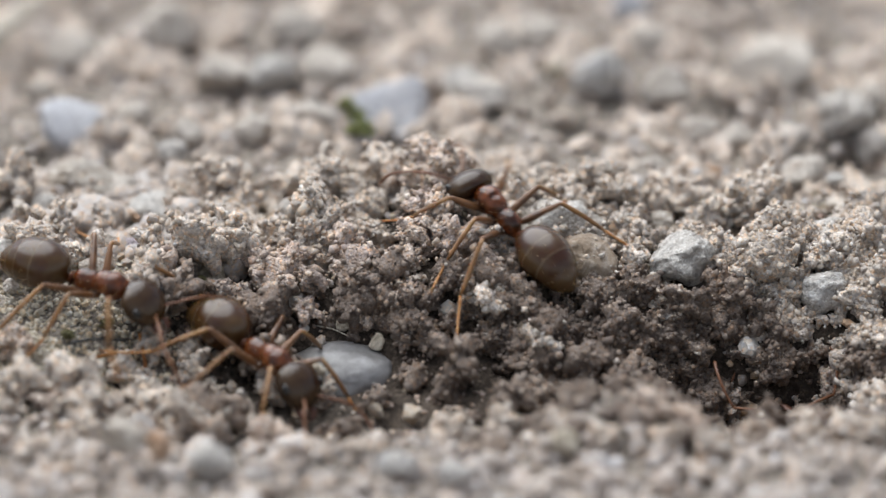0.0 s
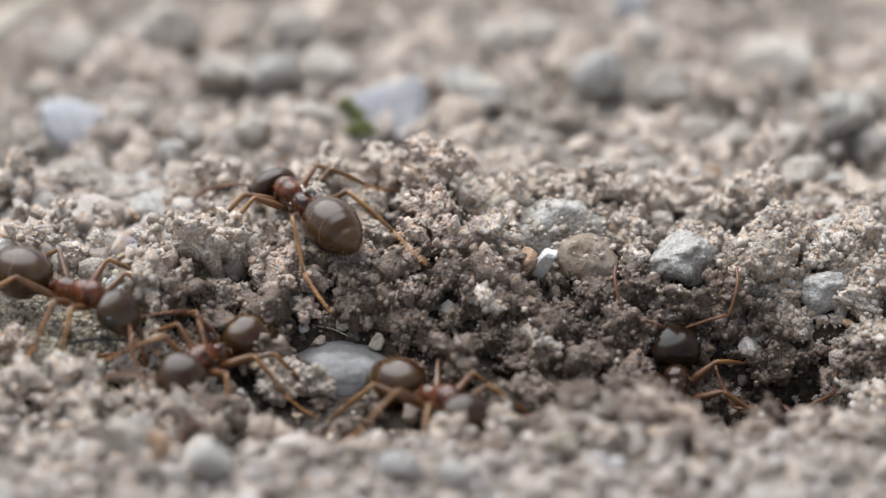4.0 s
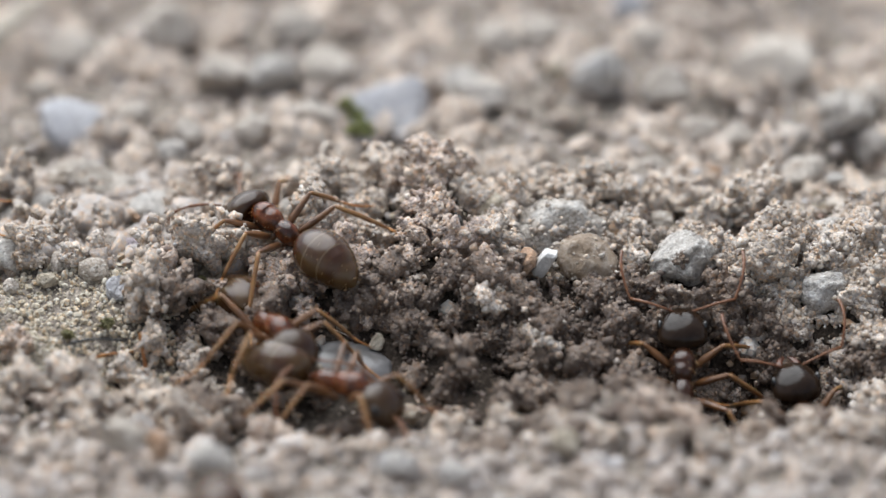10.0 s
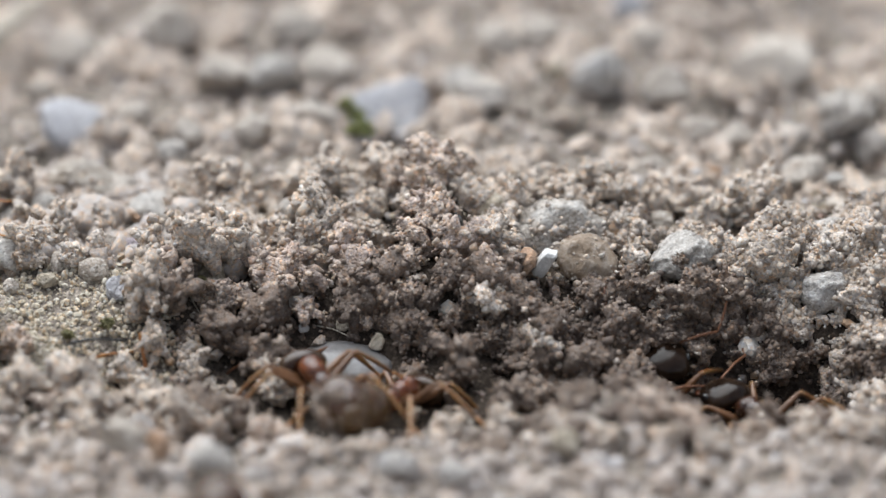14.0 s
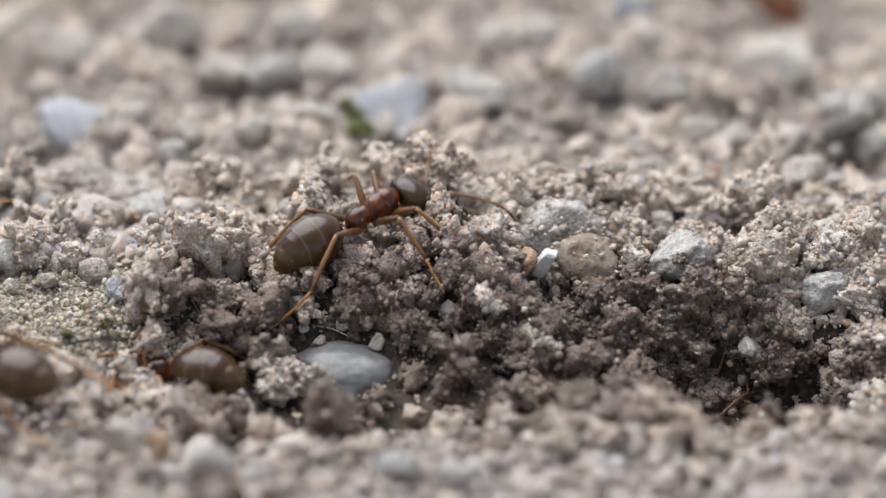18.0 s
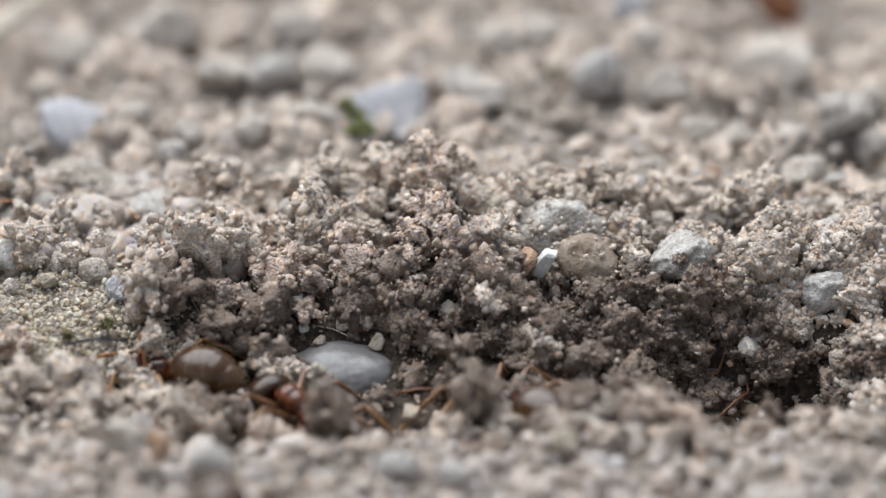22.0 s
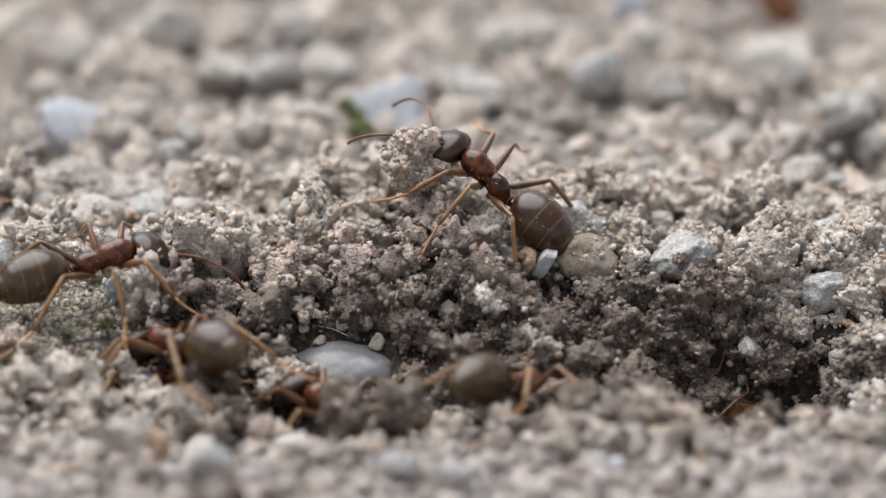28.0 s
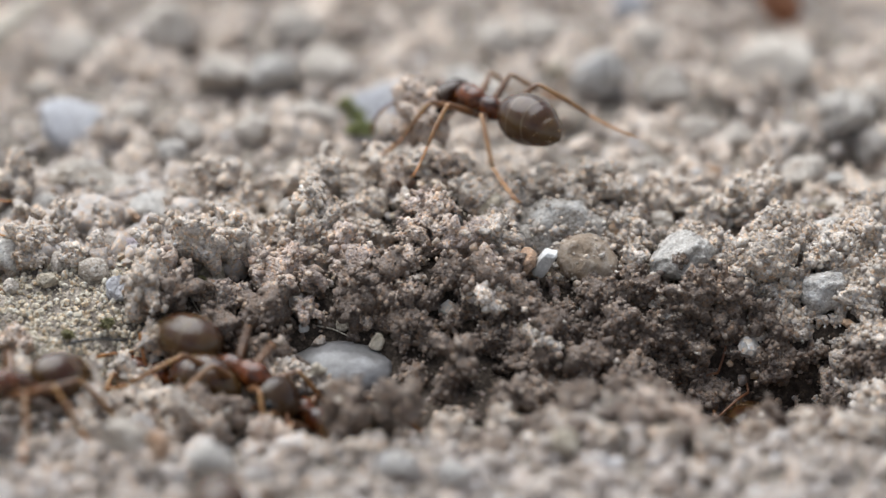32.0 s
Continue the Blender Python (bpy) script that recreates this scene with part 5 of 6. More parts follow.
# ---- paths: seconds, place in millimetres, turn in degrees ----
PATHS = {
    "crosser": [(0, 1.26, -0.98, 0.58, -7, -22, 132), (0.2, 0.38, -1.20, 0.59, -10, -10, 140), (0.4, -0.26, -1.19, 0.65, -14, -3, 141), (0.6, -1.08, -0.80, 0.60, -13, 0, 144), (0.8, -1.67, -0.60, 0.56, -8, 2, 146), (1, -2.23, -0.42, 0.60, -8, 2, 147), (1.2, -2.92, -0.44, 0.65, -11, 6, 147), (1.4, -3.69, -0.30, 0.45, -11, 5, 153), (1.8, -3.99, 0.00, 0.41, -9, 0, 158), (2, -5.37, 0.88, 0.28, -2, 4, 152), (2.2, -6.74, 0.89, 0.34, 1, 5, 152), (2.4, -8.06, 0.53, 0.40, 1, 2, 153), (2.6, -8.27, 0.42, 0.40, 0, 7, 146), (2.8, -9.38, 0.15, 0.35, -2, 8, 139), (3, -11.19, -0.34, 0.24, -2, 10, 139), (3.3, -13.75, -0.48, 0.19, 0, 9, 148)],
    "turner": [(0, -7.98, -3.32, -0.19, 11, 5, -28), (0.25, -7.36, -2.36, 0.18, 5, -5, -17), (0.5, -7.46, -1.68, 0.33, 4, 1, 33), (0.65, -7.74, -2.36, 0.17, 5, 3, -3), (0.8, -8.04, -2.99, -0.02, 7, 3, -40), (1, -7.93, -3.12, -0.09, 8, 0, -40), (1.2, -7.71, -3.00, -0.05, 8, 0, -42), (1.4, -6.54, -2.79, -0.07, 1, -10, -45), (1.6, -5.74, -2.95, -0.37, -1, 1, -42), (1.8, -4.42, -3.43, -0.72, 1, -6, -39), (2, -3.61, -3.91, -0.97, 5, 4, -46), (2.2, -3.86, -4.12, -1.05, 0, 6, -52), (2.4, -4.77, -3.60, -0.91, -14, 5, -80), (2.6, -4.93, -3.44, -0.84, -17, 6, -100), (2.8, -6.05, -3.54, -0.68, -12, -7, -119), (3, -7.25, -4.55, -1.16, -5, -6, -120), (3.2, -7.25, -4.60, -1.18, -6, -15, -130), (3.5, -6.19, -4.80, -1.12, -12, -17, -142), (4, -5.49, -5.05, -1.34, -12, -7, -121), (4.8, -4.62, -5.77, -2.02, -1, -6, -109), (5.5, -4.47, -5.85, -2.20, 1, -5, -94), (6, -5.07, -6.18, -2.02, -1, 1, -97), (6.3, -3.75, -11.67, -0.58, 0, 0, -94), (6.6, -3.77, -11.94, -0.58, 0, 0, -93), (7, -4.07, -11.91, -0.58, 0, -4, -96), (7.2, -4.75, -11.99, -0.57, -2, -5, -100), (7.4, -5.37, -11.96, -0.54, -3, -4, -100), (7.8, -5.26, -12.68, -0.55, -2, -3, -98), (8, -5.07, -13.29, -0.56, -2, -4, -93), (8.4, -4.66, -15.80, -0.51, 0, -1, -89)],
    "diver": [(0, -4.28, -4.95, -1.33, -7, 9, -48), (0.2, -4.01, -4.48, -1.18, -4, 8, -54), (0.4, -2.29, -6.06, -1.36, 0, -7, -55), (0.6, -1.35, -7.07, -1.03, 0, -3, -48), (0.8, 0.05, -6.90, -1.50, -2, -2, -58), (1, 0.99, -6.85, -1.85, 2, -2, -56), (1.2, 1.39, -6.75, -2.15, 3, 0, -58), (1.5, 2.32, -3.73, -4.19, 3, -7, -64)],
    "front_walker": [(0, -13.60, -6.20, -0.44, 8, -10, -30), (0.2, -10.20, -6.08, -0.46, 9, -11, -30), (0.4, -7.67, -4.68, -1.00, 0, -13, -32), (0.6, -6.41, -5.09, -1.11, 1, -8, -40), (0.8, -5.85, -5.29, -1.16, 0, -9, -37), (1, -4.77, -4.95, -1.46, 3, 13, 13), (1.2, -2.55, -6.17, -1.45, 0, -7, -45), (1.4, -1.87, -6.18, -1.83, -1, -6, -35), (1.7, -1.23, -6.19, -1.67, 0, -8, -43), (2, -0.31, -6.21, -1.94, -1, -10, -58), (2.2, -0.65, -6.25, -1.77, 1, -16, -65), (2.4, -0.67, -6.35, -1.24, 2, -35, -78), (2.6, -1.12, -5.76, -1.06, 4, -43, -96), (2.67, -1.24, -5.60, -1.01, 22, -68, -122), (2.73, -1.37, -5.43, -0.97, 1, -30, 106), (2.8, -1.50, -5.06, -1.02, -4, -2, 98), (3, -1.93, -3.67, -0.79, -6, -8, 100), (3.2, -2.98, -2.86, -0.47, -10, -6, 112), (3.4, -2.96, -2.42, -0.07, -6, -2, 98), (3.5, -2.88, -2.14, 0.09, -2, -7, 88), (3.9, -3.08, -0.78, 0.54, -9, -4, 113), (4.4, -5.05, 0.81, 0.30, -4, 4, 148), (4.9, -8.19, 0.38, 0.40, 0, 7, 154), (5.3, -11.36, 0.19, 0.22, -1, 8, 154), (5.5, -13.72, 0.07, 0.19, 0, 11, 155)],
    "follower": [(0.75, -14.80, -5.50, -0.36, 8, -8, -30), (1, -11.70, -5.50, -0.39, 8, -8, -30), (1.2, -7.24, -4.42, -1.04, -8, -7, -33), (1.4, -6.40, -4.69, -1.08, 2, 0, -30), (1.6, -6.07, -5.15, -1.18, 2, 11, -27), (1.8, -4.78, -5.42, -1.64, -3, 3, -45), (2, -4.19, -5.65, -1.83, -1, 0, -69), (2.2, -3.81, -5.94, -1.95, 0, -2, -68), (2.5, -3.49, -6.16, -1.98, 0, 1, -57), (3, -2.19, -3.45, -3.69, 16, -7, -50)],
    "visitor": [(1.35, -14.20, -3.00, 0.05, 4, 11, 33), (1.6, -12.09, -3.26, 0.03, 4, 11, 33), (1.8, -10.49, -3.72, -0.05, 4, 11, 34), (2, -9.41, -3.02, 0.08, 2, 2, 55), (2.2, -9.15, -2.54, 0.18, 3, 3, 45), (2.4, -8.67, -2.36, 0.21, 4, -4, 33), (2.5, -8.19, -2.38, 0.20, 5, -9, 27), (2.6, -8.62, -2.83, 0.12, 4, 10, 42), (2.8, -8.75, -3.16, 0.05, 5, 15, 39), (3, -8.61, -3.34, -0.04, 7, 14, 29), (3.2, -7.77, -3.22, -0.10, 22, 17, 33), (3.5, -7.82, -3.07, -0.06, 18, 11, -5), (4.2, -8.69, -4.37, -0.34, -1, 1, -40), (5, -8.93, -6.34, -0.58, -3, -6, -109), (5.5, -9.44, -7.86, -0.71, -2, -11, -112), (5.8, -10.20, -7.80, -0.69, -4, -14, -125), (6.2, -12.05, -7.39, -0.66, -7, -14, -145), (6.6, -14.40, -7.20, -0.60, -7, -14, -145)],
    "late_walker": [(1.85, -14.80, -5.60, -0.30, 9, -10, -30), (2.1, -11.61, -5.59, -0.35, 9, -10, -30), (2.3, -8.15, -5.11, -0.70, 6, -10, -30), (2.5, -6.67, -4.58, -1.12, 6, 5, -2), (2.6, -6.64, -4.88, -1.22, 10, 11, 16), (2.8, -5.42, -5.27, -1.42, 6, 4, 6), (3, -2.78, -6.18, -1.52, -4, -3, 1), (3.2, -1.22, -6.18, -1.48, -2, -5, -24), (3.5, -1.09, -6.18, -1.54, 0, -4, -52), (4, -0.11, -6.21, -1.92, -1, -9, -55), (4.6, 1.08, -3.81, -3.91, 5, -4, -61)],
    "digger": [(1.5, 5.43, -4.09, -4.49, 0, -33, 89), (2, 5.55, -4.09, -3.76, 0, -32, 89), (3, 5.47, -4.10, -2.82, 0, -32, 89), (5.5, 5.33, -4.10, -2.43, 0, -32, 89), (6, 5.52, -4.10, -2.35, 0, -32, 89), (7, 5.67, -4.10, -2.00, 0, -32, 89), (7.5, 5.45, -4.10, -2.03, 0, -32, 89), (8, 5.42, -4.10, -2.03, 0, -32, 89), (9, 5.36, -4.10, -2.03, 0, -32, 89), (9.6, 5.58, -4.10, -2.18, 0, -32, 89), (10, 5.52, -4.10, -2.15, 0, -32, 89), (11, 5.42, -4.10, -2.03, 0, -32, 89), (12, 5.58, -4.10, -2.10, 0, -32, 89), (12.6, 5.32, -4.10, -2.03, 0, -32, 89), (13, 5.16, -4.10, -2.03, 0, -32, 89), (13.6, 5.13, -4.10, -2.32, 0, -32, 89), (14, 5.14, -4.10, -2.97, 0, -32, 89), (14.4, 5.16, -4.09, -4.05, 0, -32, 89)],
    "helper": [(4.6, 8.16, -5.14, -4.26, -2, -30, 104), (5.5, 7.80, -5.14, -3.04, -2, -29, 104), (6, 7.99, -5.14, -2.94, -2, -29, 104), (7, 8.12, -5.14, -3.14, -2, -29, 104), (8, 8.14, -5.14, -3.07, -2, -29, 104), (9, 8.18, -5.14, -3.19, -2, -29, 104), (10, 8.31, -5.14, -3.04, -2, -29, 104), (11, 8.27, -5.14, -3.04, -2, -29, 104), (11.6, 8.25, -5.57, -2.86, -3, -1, 114), (12, 8.03, -5.68, -2.47, -6, 11, 129), (12.5, 8.20, -5.65, -2.19, -6, 10, 133), (13, 8.16, -5.65, -2.11, -6, 9, 131), (13.6, 8.00, -5.64, -2.46, -5, 8, 129), (14, 7.43, -5.57, -2.73, -5, 2, 128), (14.4, 7.16, -5.48, -3.93, -5, -6, 122)],
    "lookout": [(5.9, -14.60, 0.30, 0.18, -1, 9, 25), (6.3, -12.71, 0.51, 0.18, -1, 9, 25), (6.6, -10.62, 0.09, 0.30, -1, 11, 25), (6.9, -8.58, -0.84, 0.37, 2, -5, -28), (7, -7.70, -1.28, 0.37, 1, -4, -32), (7.2, -6.98, -2.33, 0.18, 1, -8, -51), (7.4, -7.18, -2.43, 0.17, 1, -10, -57), (7.6, -6.85, -2.85, -0.11, -1, 3, -58), (7.8, -6.91, -3.27, -0.35, 0, 8, -74), (8, -6.78, -3.35, -0.49, 2, 18, -75), (8.4, -6.55, -3.71, -0.71, 8, 12, -78), (8.8, -6.22, -3.91, -0.83, 7, 5, -74), (9, -6.20, -3.90, -0.82, 7, 2, -77), (9.2, -6.35, -4.16, -0.90, 3, 0, -81), (9.4, -6.04, -3.62, -0.70, -1, 1, -63), (9.6, -5.65, -3.57, -0.69, -5, -9, -53), (9.8, -4.91, -3.60, -0.82, -8, -5, -56), (10, -4.02, -4.14, -1.04, -4, -1, -61), (10.2, -3.21, -6.03, -1.44, -2, -4, -57), (10.6, -2.90, -6.19, -1.93, 1, -8, -63), (11, -2.61, -6.19, -2.46, 3, -7, -69), (11.4, -2.50, -6.19, -2.24, 2, -6, -62), (11.6, -2.65, -6.19, -2.15, 2, -7, -64), (11.8, -2.86, -6.21, -1.65, 1, -12, -54), (12, -3.25, -6.21, -1.53, 0, -11, -52), (12.2, -3.89, -5.88, -1.81, 1, -2, -90), (12.4, -5.01, -5.69, -1.81, -4, -14, -116), (12.6, -5.71, -7.50, -1.12, -6, -14, -125), (12.8, -6.64, -6.54, -1.12, -10, -9, -148), (13, -8.13, -6.79, -0.79, -10, -7, -151), (13.2, -10.49, -7.65, -0.69, -6, -14, -146), (13.5, -13.04, -7.61, -0.71, -7, -14, -145), (13.8, -15.20, -7.50, -0.70, -7, -14, -145)],
    "climber": [(7, -3.55, -5.52, -4.08, -1, -31, 95), (7.8, -3.60, -6.10, -2.36, -1, -29, 96), (8.1, -3.53, -6.08, -2.17, -1, -26, 98), (8.3, -3.06, -5.85, -1.76, -1, -13, 98), (8.5, -2.58, -4.92, -1.10, -5, -3, 99), (8.8, -2.59, -3.82, -0.88, -4, -22, 94), (9, -2.59, -2.75, -0.43, -4, -41, 91), (9.2, -3.18, -2.09, -0.06, -7, -32, 103), (9.4, -3.46, -1.89, 0.07, -9, -24, 106), (9.6, -3.54, -1.68, 0.17, -12, -24, 115), (9.8, -3.46, -1.59, 0.23, -13, -18, 117), (10, -3.73, -1.24, 0.31, -14, -10, 133), (10.2, -4.04, -1.15, 0.29, -12, -12, 142), (10.5, -4.00, -0.74, 0.34, -11, -10, 132), (10.7, -3.54, -1.10, 0.36, -12, -10, 117), (10.8, -3.25, -1.47, 0.32, -11, -14, 112), (11, -2.15, -2.03, 0.05, 4, -23, 73), (11.2, -1.62, -3.20, -0.58, 12, -6, 45), (11.4, -1.27, -5.09, -0.87, 3, 22, 45), (11.6, -1.06, -5.80, -1.19, -7, 26, 45), (11.8, -1.01, -6.19, -1.23, -7, 23, 46), (12, -0.84, -6.25, -1.47, -5, 15, 58), (12.4, -1.31, -6.24, -1.64, -6, 12, 58), (13, -1.62, -6.22, -1.73, -6, 9, 57), (13.6, -1.32, -6.23, -1.69, -6, 11, 53), (14, -1.08, -6.24, -1.94, -5, 12, 60), (14.3, -0.50, -6.23, -2.17, -4, 12, 61), (14.9, 0.34, -4.56, -4.08, 7, 17, 66)],
    "emerger": [(12.9, -1.67, -4.59, -4.07, -8, 17, 111), (13.6, -2.61, -6.20, -2.17, -2, 9, 112), (14, -2.74, -6.18, -1.47, -2, 4, 111), (14.2, -2.97, -6.13, -1.46, 0, 8, 121), (14.5, -2.95, -6.13, -1.46, 0, 11, 119), (15.5, -3.34, -5.76, -1.43, 6, 1, 131), (16.5, -3.79, -4.94, -1.19, 0, 3, 146), (16.7, -4.27, -3.98, -1.05, 0, -12, 141), (16.9, -5.65, -4.07, -1.04, -3, -29, 166), (17, -5.88, -4.22, -1.03, -3, -29, 166), (17.1, -6.75, -4.17, -0.68, -8, -20, 171), (17.2, -7.01, -3.64, -0.53, -12, -20, 171), (17.3, -7.91, -3.65, -0.51, -14, -18, 172), (17.4, -8.56, -4.21, -0.38, -13, -24, -160), (17.6, -8.96, -5.26, -0.36, -9, -20, -146), (17.8, -10.78, -5.98, -0.40, -7, -16, -148), (18.2, -13.19, -6.18, -0.41, -8, -15, -146)],
    "back_walker": [(7.5, -14.40, -4.20, -0.10, 5, -11, -34), (7.9, -12.03, -4.01, -0.07, 5, -11, -34), (8.4, -9.81, -3.66, -0.04, 6, -10, -39), (8.6, -9.15, -4.35, -0.23, 6, -7, -40), (8.8, -7.94, -4.65, -0.76, 0, -9, -35), (9, -7.02, -4.52, -1.13, 0, -1, -15), (9.2, -6.53, -4.88, -1.18, 10, 14, 19), (9.4, -5.68, -5.12, -1.24, 8, 23, 19), (9.6, -5.01, -5.18, -1.50, -4, 1, -37), (9.8, -3.81, -5.87, -1.58, -4, -1, -37), (10, -2.46, -6.16, -1.52, -1, 2, -33), (10.2, -1.47, -6.17, -1.69, 1, -3, -52), (10.5, -1.18, -6.16, -1.79, -1, 1, -41), (11, -0.59, -6.21, -2.47, 0, -10, -65), (12, -0.62, -6.25, -2.62, 1, -17, -67), (12.6, -2.05, -6.30, -2.26, 3, -27, -65), (13, -3.71, -6.18, -1.70, 0, -30, -68), (13.2, -4.59, -5.74, -1.80, -2, -34, -110), (13.4, -6.42, -6.07, -1.11, -11, -22, -139), (13.6, -8.34, -5.96, -0.57, -8, -25, -145), (13.8, -10.63, -5.89, -0.37, -6, -17, -140), (14.2, -13.17, -5.76, -0.34, -8, -15, -152)],
    "loiterer": [(14.6, -3.74, -2.01, -3.20, -19, -4, 152), (15.6, -5.30, -5.45, -1.50, 1, 12, 136), (16.5, -6.98, -6.23, -0.98, -8, 14, 141), (17, -7.75, -7.18, -0.72, -6, 19, 124), (17.4, -9.50, -7.06, -0.60, -9, 14, 136), (18, -10.32, -7.11, -0.63, -9, 10, 140), (18.2, -10.16, -6.84, -0.57, -8, 9, 131), (18.4, -9.51, -6.61, -0.57, -7, 1, 125), (18.7, -9.84, -5.83, -0.41, -7, 4, 124), (19, -10.64, -5.68, -0.38, -7, 12, 130), (19.4, -12.78, -5.36, -0.28, -6, 11, 145), (19.8, -15.00, -5.20, -0.28, -6, 11, 145)],
    "sinker": [(14.6, -1.33, -3.73, -3.74, 14, -15, -60), (16, -1.49, -6.02, -1.59, 0, -16, -61), (16.5, -0.31, -6.21, -1.49, -1, -9, -59), (16.8, 0.07, -6.22, -1.52, -1, -10, -58), (17, 0.67, -6.21, -1.89, 0, -8, -64), (17.2, 1.50, -6.19, -2.10, 4, -6, -65), (17.4, 2.23, -3.71, -4.07, 2, -8, -67)],
    "wanderer": [(17.1, -13.40, -2.11, 0.14, 3, 13, 32), (17.3, -11.12, -2.07, 0.20, 2, 11, 33), (17.5, -9.48, -1.71, 0.34, 1, 13, 33), (17.6, -8.80, -1.72, 0.37, 2, 12, 32), (17.7, -6.12, -1.62, 0.24, 5, 8, 21), (17.8, -2.93, -1.48, 0.38, 19, 0, 13), (17.9, -1.99, -1.27, 0.41, 11, -6, 28), (18, -1.64, -0.92, 0.51, 8, -15, 31), (18.2, -2.60, 0.03, 0.59, 5, -14, 56), (18.4, -3.17, 0.64, 0.55, 3, -15, 72), (18.6, -4.27, 0.71, 0.86, 1, -1, 81), (18.8, -4.71, 0.67, 1.08, 1, 2, 82), (19, -4.71, 0.76, 1.04, 1, -4, 81), (19.2, -4.09, 0.43, 0.54, 5, -4, 55), (19.4, -4.00, -0.74, 0.37, 0, 5, 35), (19.5, -3.18, -1.38, 0.29, 3, -1, -6), (19.6, -2.36, -2.01, 0.20, 19, -6, -47), (19.8, -1.21, -2.27, 0.04, 23, -8, -33), (20, -0.36, -2.18, 0.17, 26, -14, -14), (20.2, 1.17, -2.68, -0.19, 20, -6, -34), (20.4, 1.78, -3.07, -0.53, 14, 4, -43), (20.5, 1.93, -3.55, -0.76, 9, 5, -43), (20.8, 3.13, -5.05, -1.23, -4, -6, -65), (21, 3.36, -6.25, -1.00, -6, -14, -67), (21.2, 3.89, -6.27, -1.57, -11, -9, -68), (21.5, 5.54, -2.71, -4.10, 23, -7, -64)],
    "hauler": [(18.6, -1.48, -4.33, -3.84, -11, 14, 127), (19.2, -2.97, -6.12, -2.34, 0, -8, 132), (20, -3.05, -6.13, -2.48, 0, -7, 135), (21, -3.29, -6.12, -2.41, 0, -8, 133), (22, -3.25, -6.11, -2.21, 0, -9, 132), (23, -3.29, -6.10, -2.06, 0, -13, 132), (23.8, -3.11, -6.11, -2.23, 0, -12, 136), (25, -3.17, -6.11, -2.27, 1, -10, 139), (26.5, -2.96, -6.11, -2.21, 0, -11, 136), (27.5, -2.45, -6.11, -2.21, 0, -11, 136), (28, -2.58, -6.11, -2.15, 0, -10, 136), (28.4, -3.01, -6.15, -1.48, 0, 5, 133), (28.7, -3.01, -6.18, -1.61, 0, 5, 133), (29, -2.66, -6.19, -1.77, -1, 6, 124), (29.2, -3.46, -6.19, -1.61, 1, 7, 131), (29.4, -4.45, -5.46, -1.65, 4, 6, 139), (29.6, -5.29, -5.31, -1.47, -1, 6, 152), (29.8, -7.41, -6.48, -0.88, -8, 11, 138), (30, -8.90, -7.24, -0.63, -8, 17, 126), (30.3, -11.31, -7.16, -0.66, -8, 13, 145), (30.7, -14.40, -7.00, -0.60, -8, 13, 145)],
    "pusher": [(19.4, 2.14, -4.46, -4.26, 0, 10, 119), (20.2, 1.61, -6.18, -2.16, -1, 5, 128), (21, 1.64, -6.18, -1.99, -1, 6, 130), (22, 1.35, -6.18, -1.88, -1, 5, 128), (23, 1.41, -6.19, -1.99, -1, 7, 126), (23.5, 0.87, -6.19, -2.00, 1, 6, 131), (24, 0.20, -6.19, -1.88, 2, 4, 131), (24.5, 0.42, -6.19, -2.17, 2, 5, 128), (25, 0.99, -4.50, -4.06, -4, 8, 126)],
    "returner": [(22, 0.34, -4.51, -3.82, -4, 7, 119), (22.6, -1.08, -6.16, -1.93, 0, 2, 131), (22.8, -1.93, -5.98, -1.26, 2, -7, 135), (23, -2.42, -5.57, -1.23, 2, -13, 147), (23.2, -3.31, -4.09, -1.00, -8, -9, 145), (23.4, -3.33, -3.49, -0.79, -12, 7, 138), (23.6, -4.60, -3.90, -0.90, 3, 10, 141), (23.8, -7.19, -3.44, -0.48, -16, 2, 150), (24, -10.30, -5.92, -0.40, -9, 16, 144), (24.3, -12.66, -6.16, -0.40, -7, 14, 146), (24.6, -15.00, -6.20, -0.40, -7, 14, 146)],
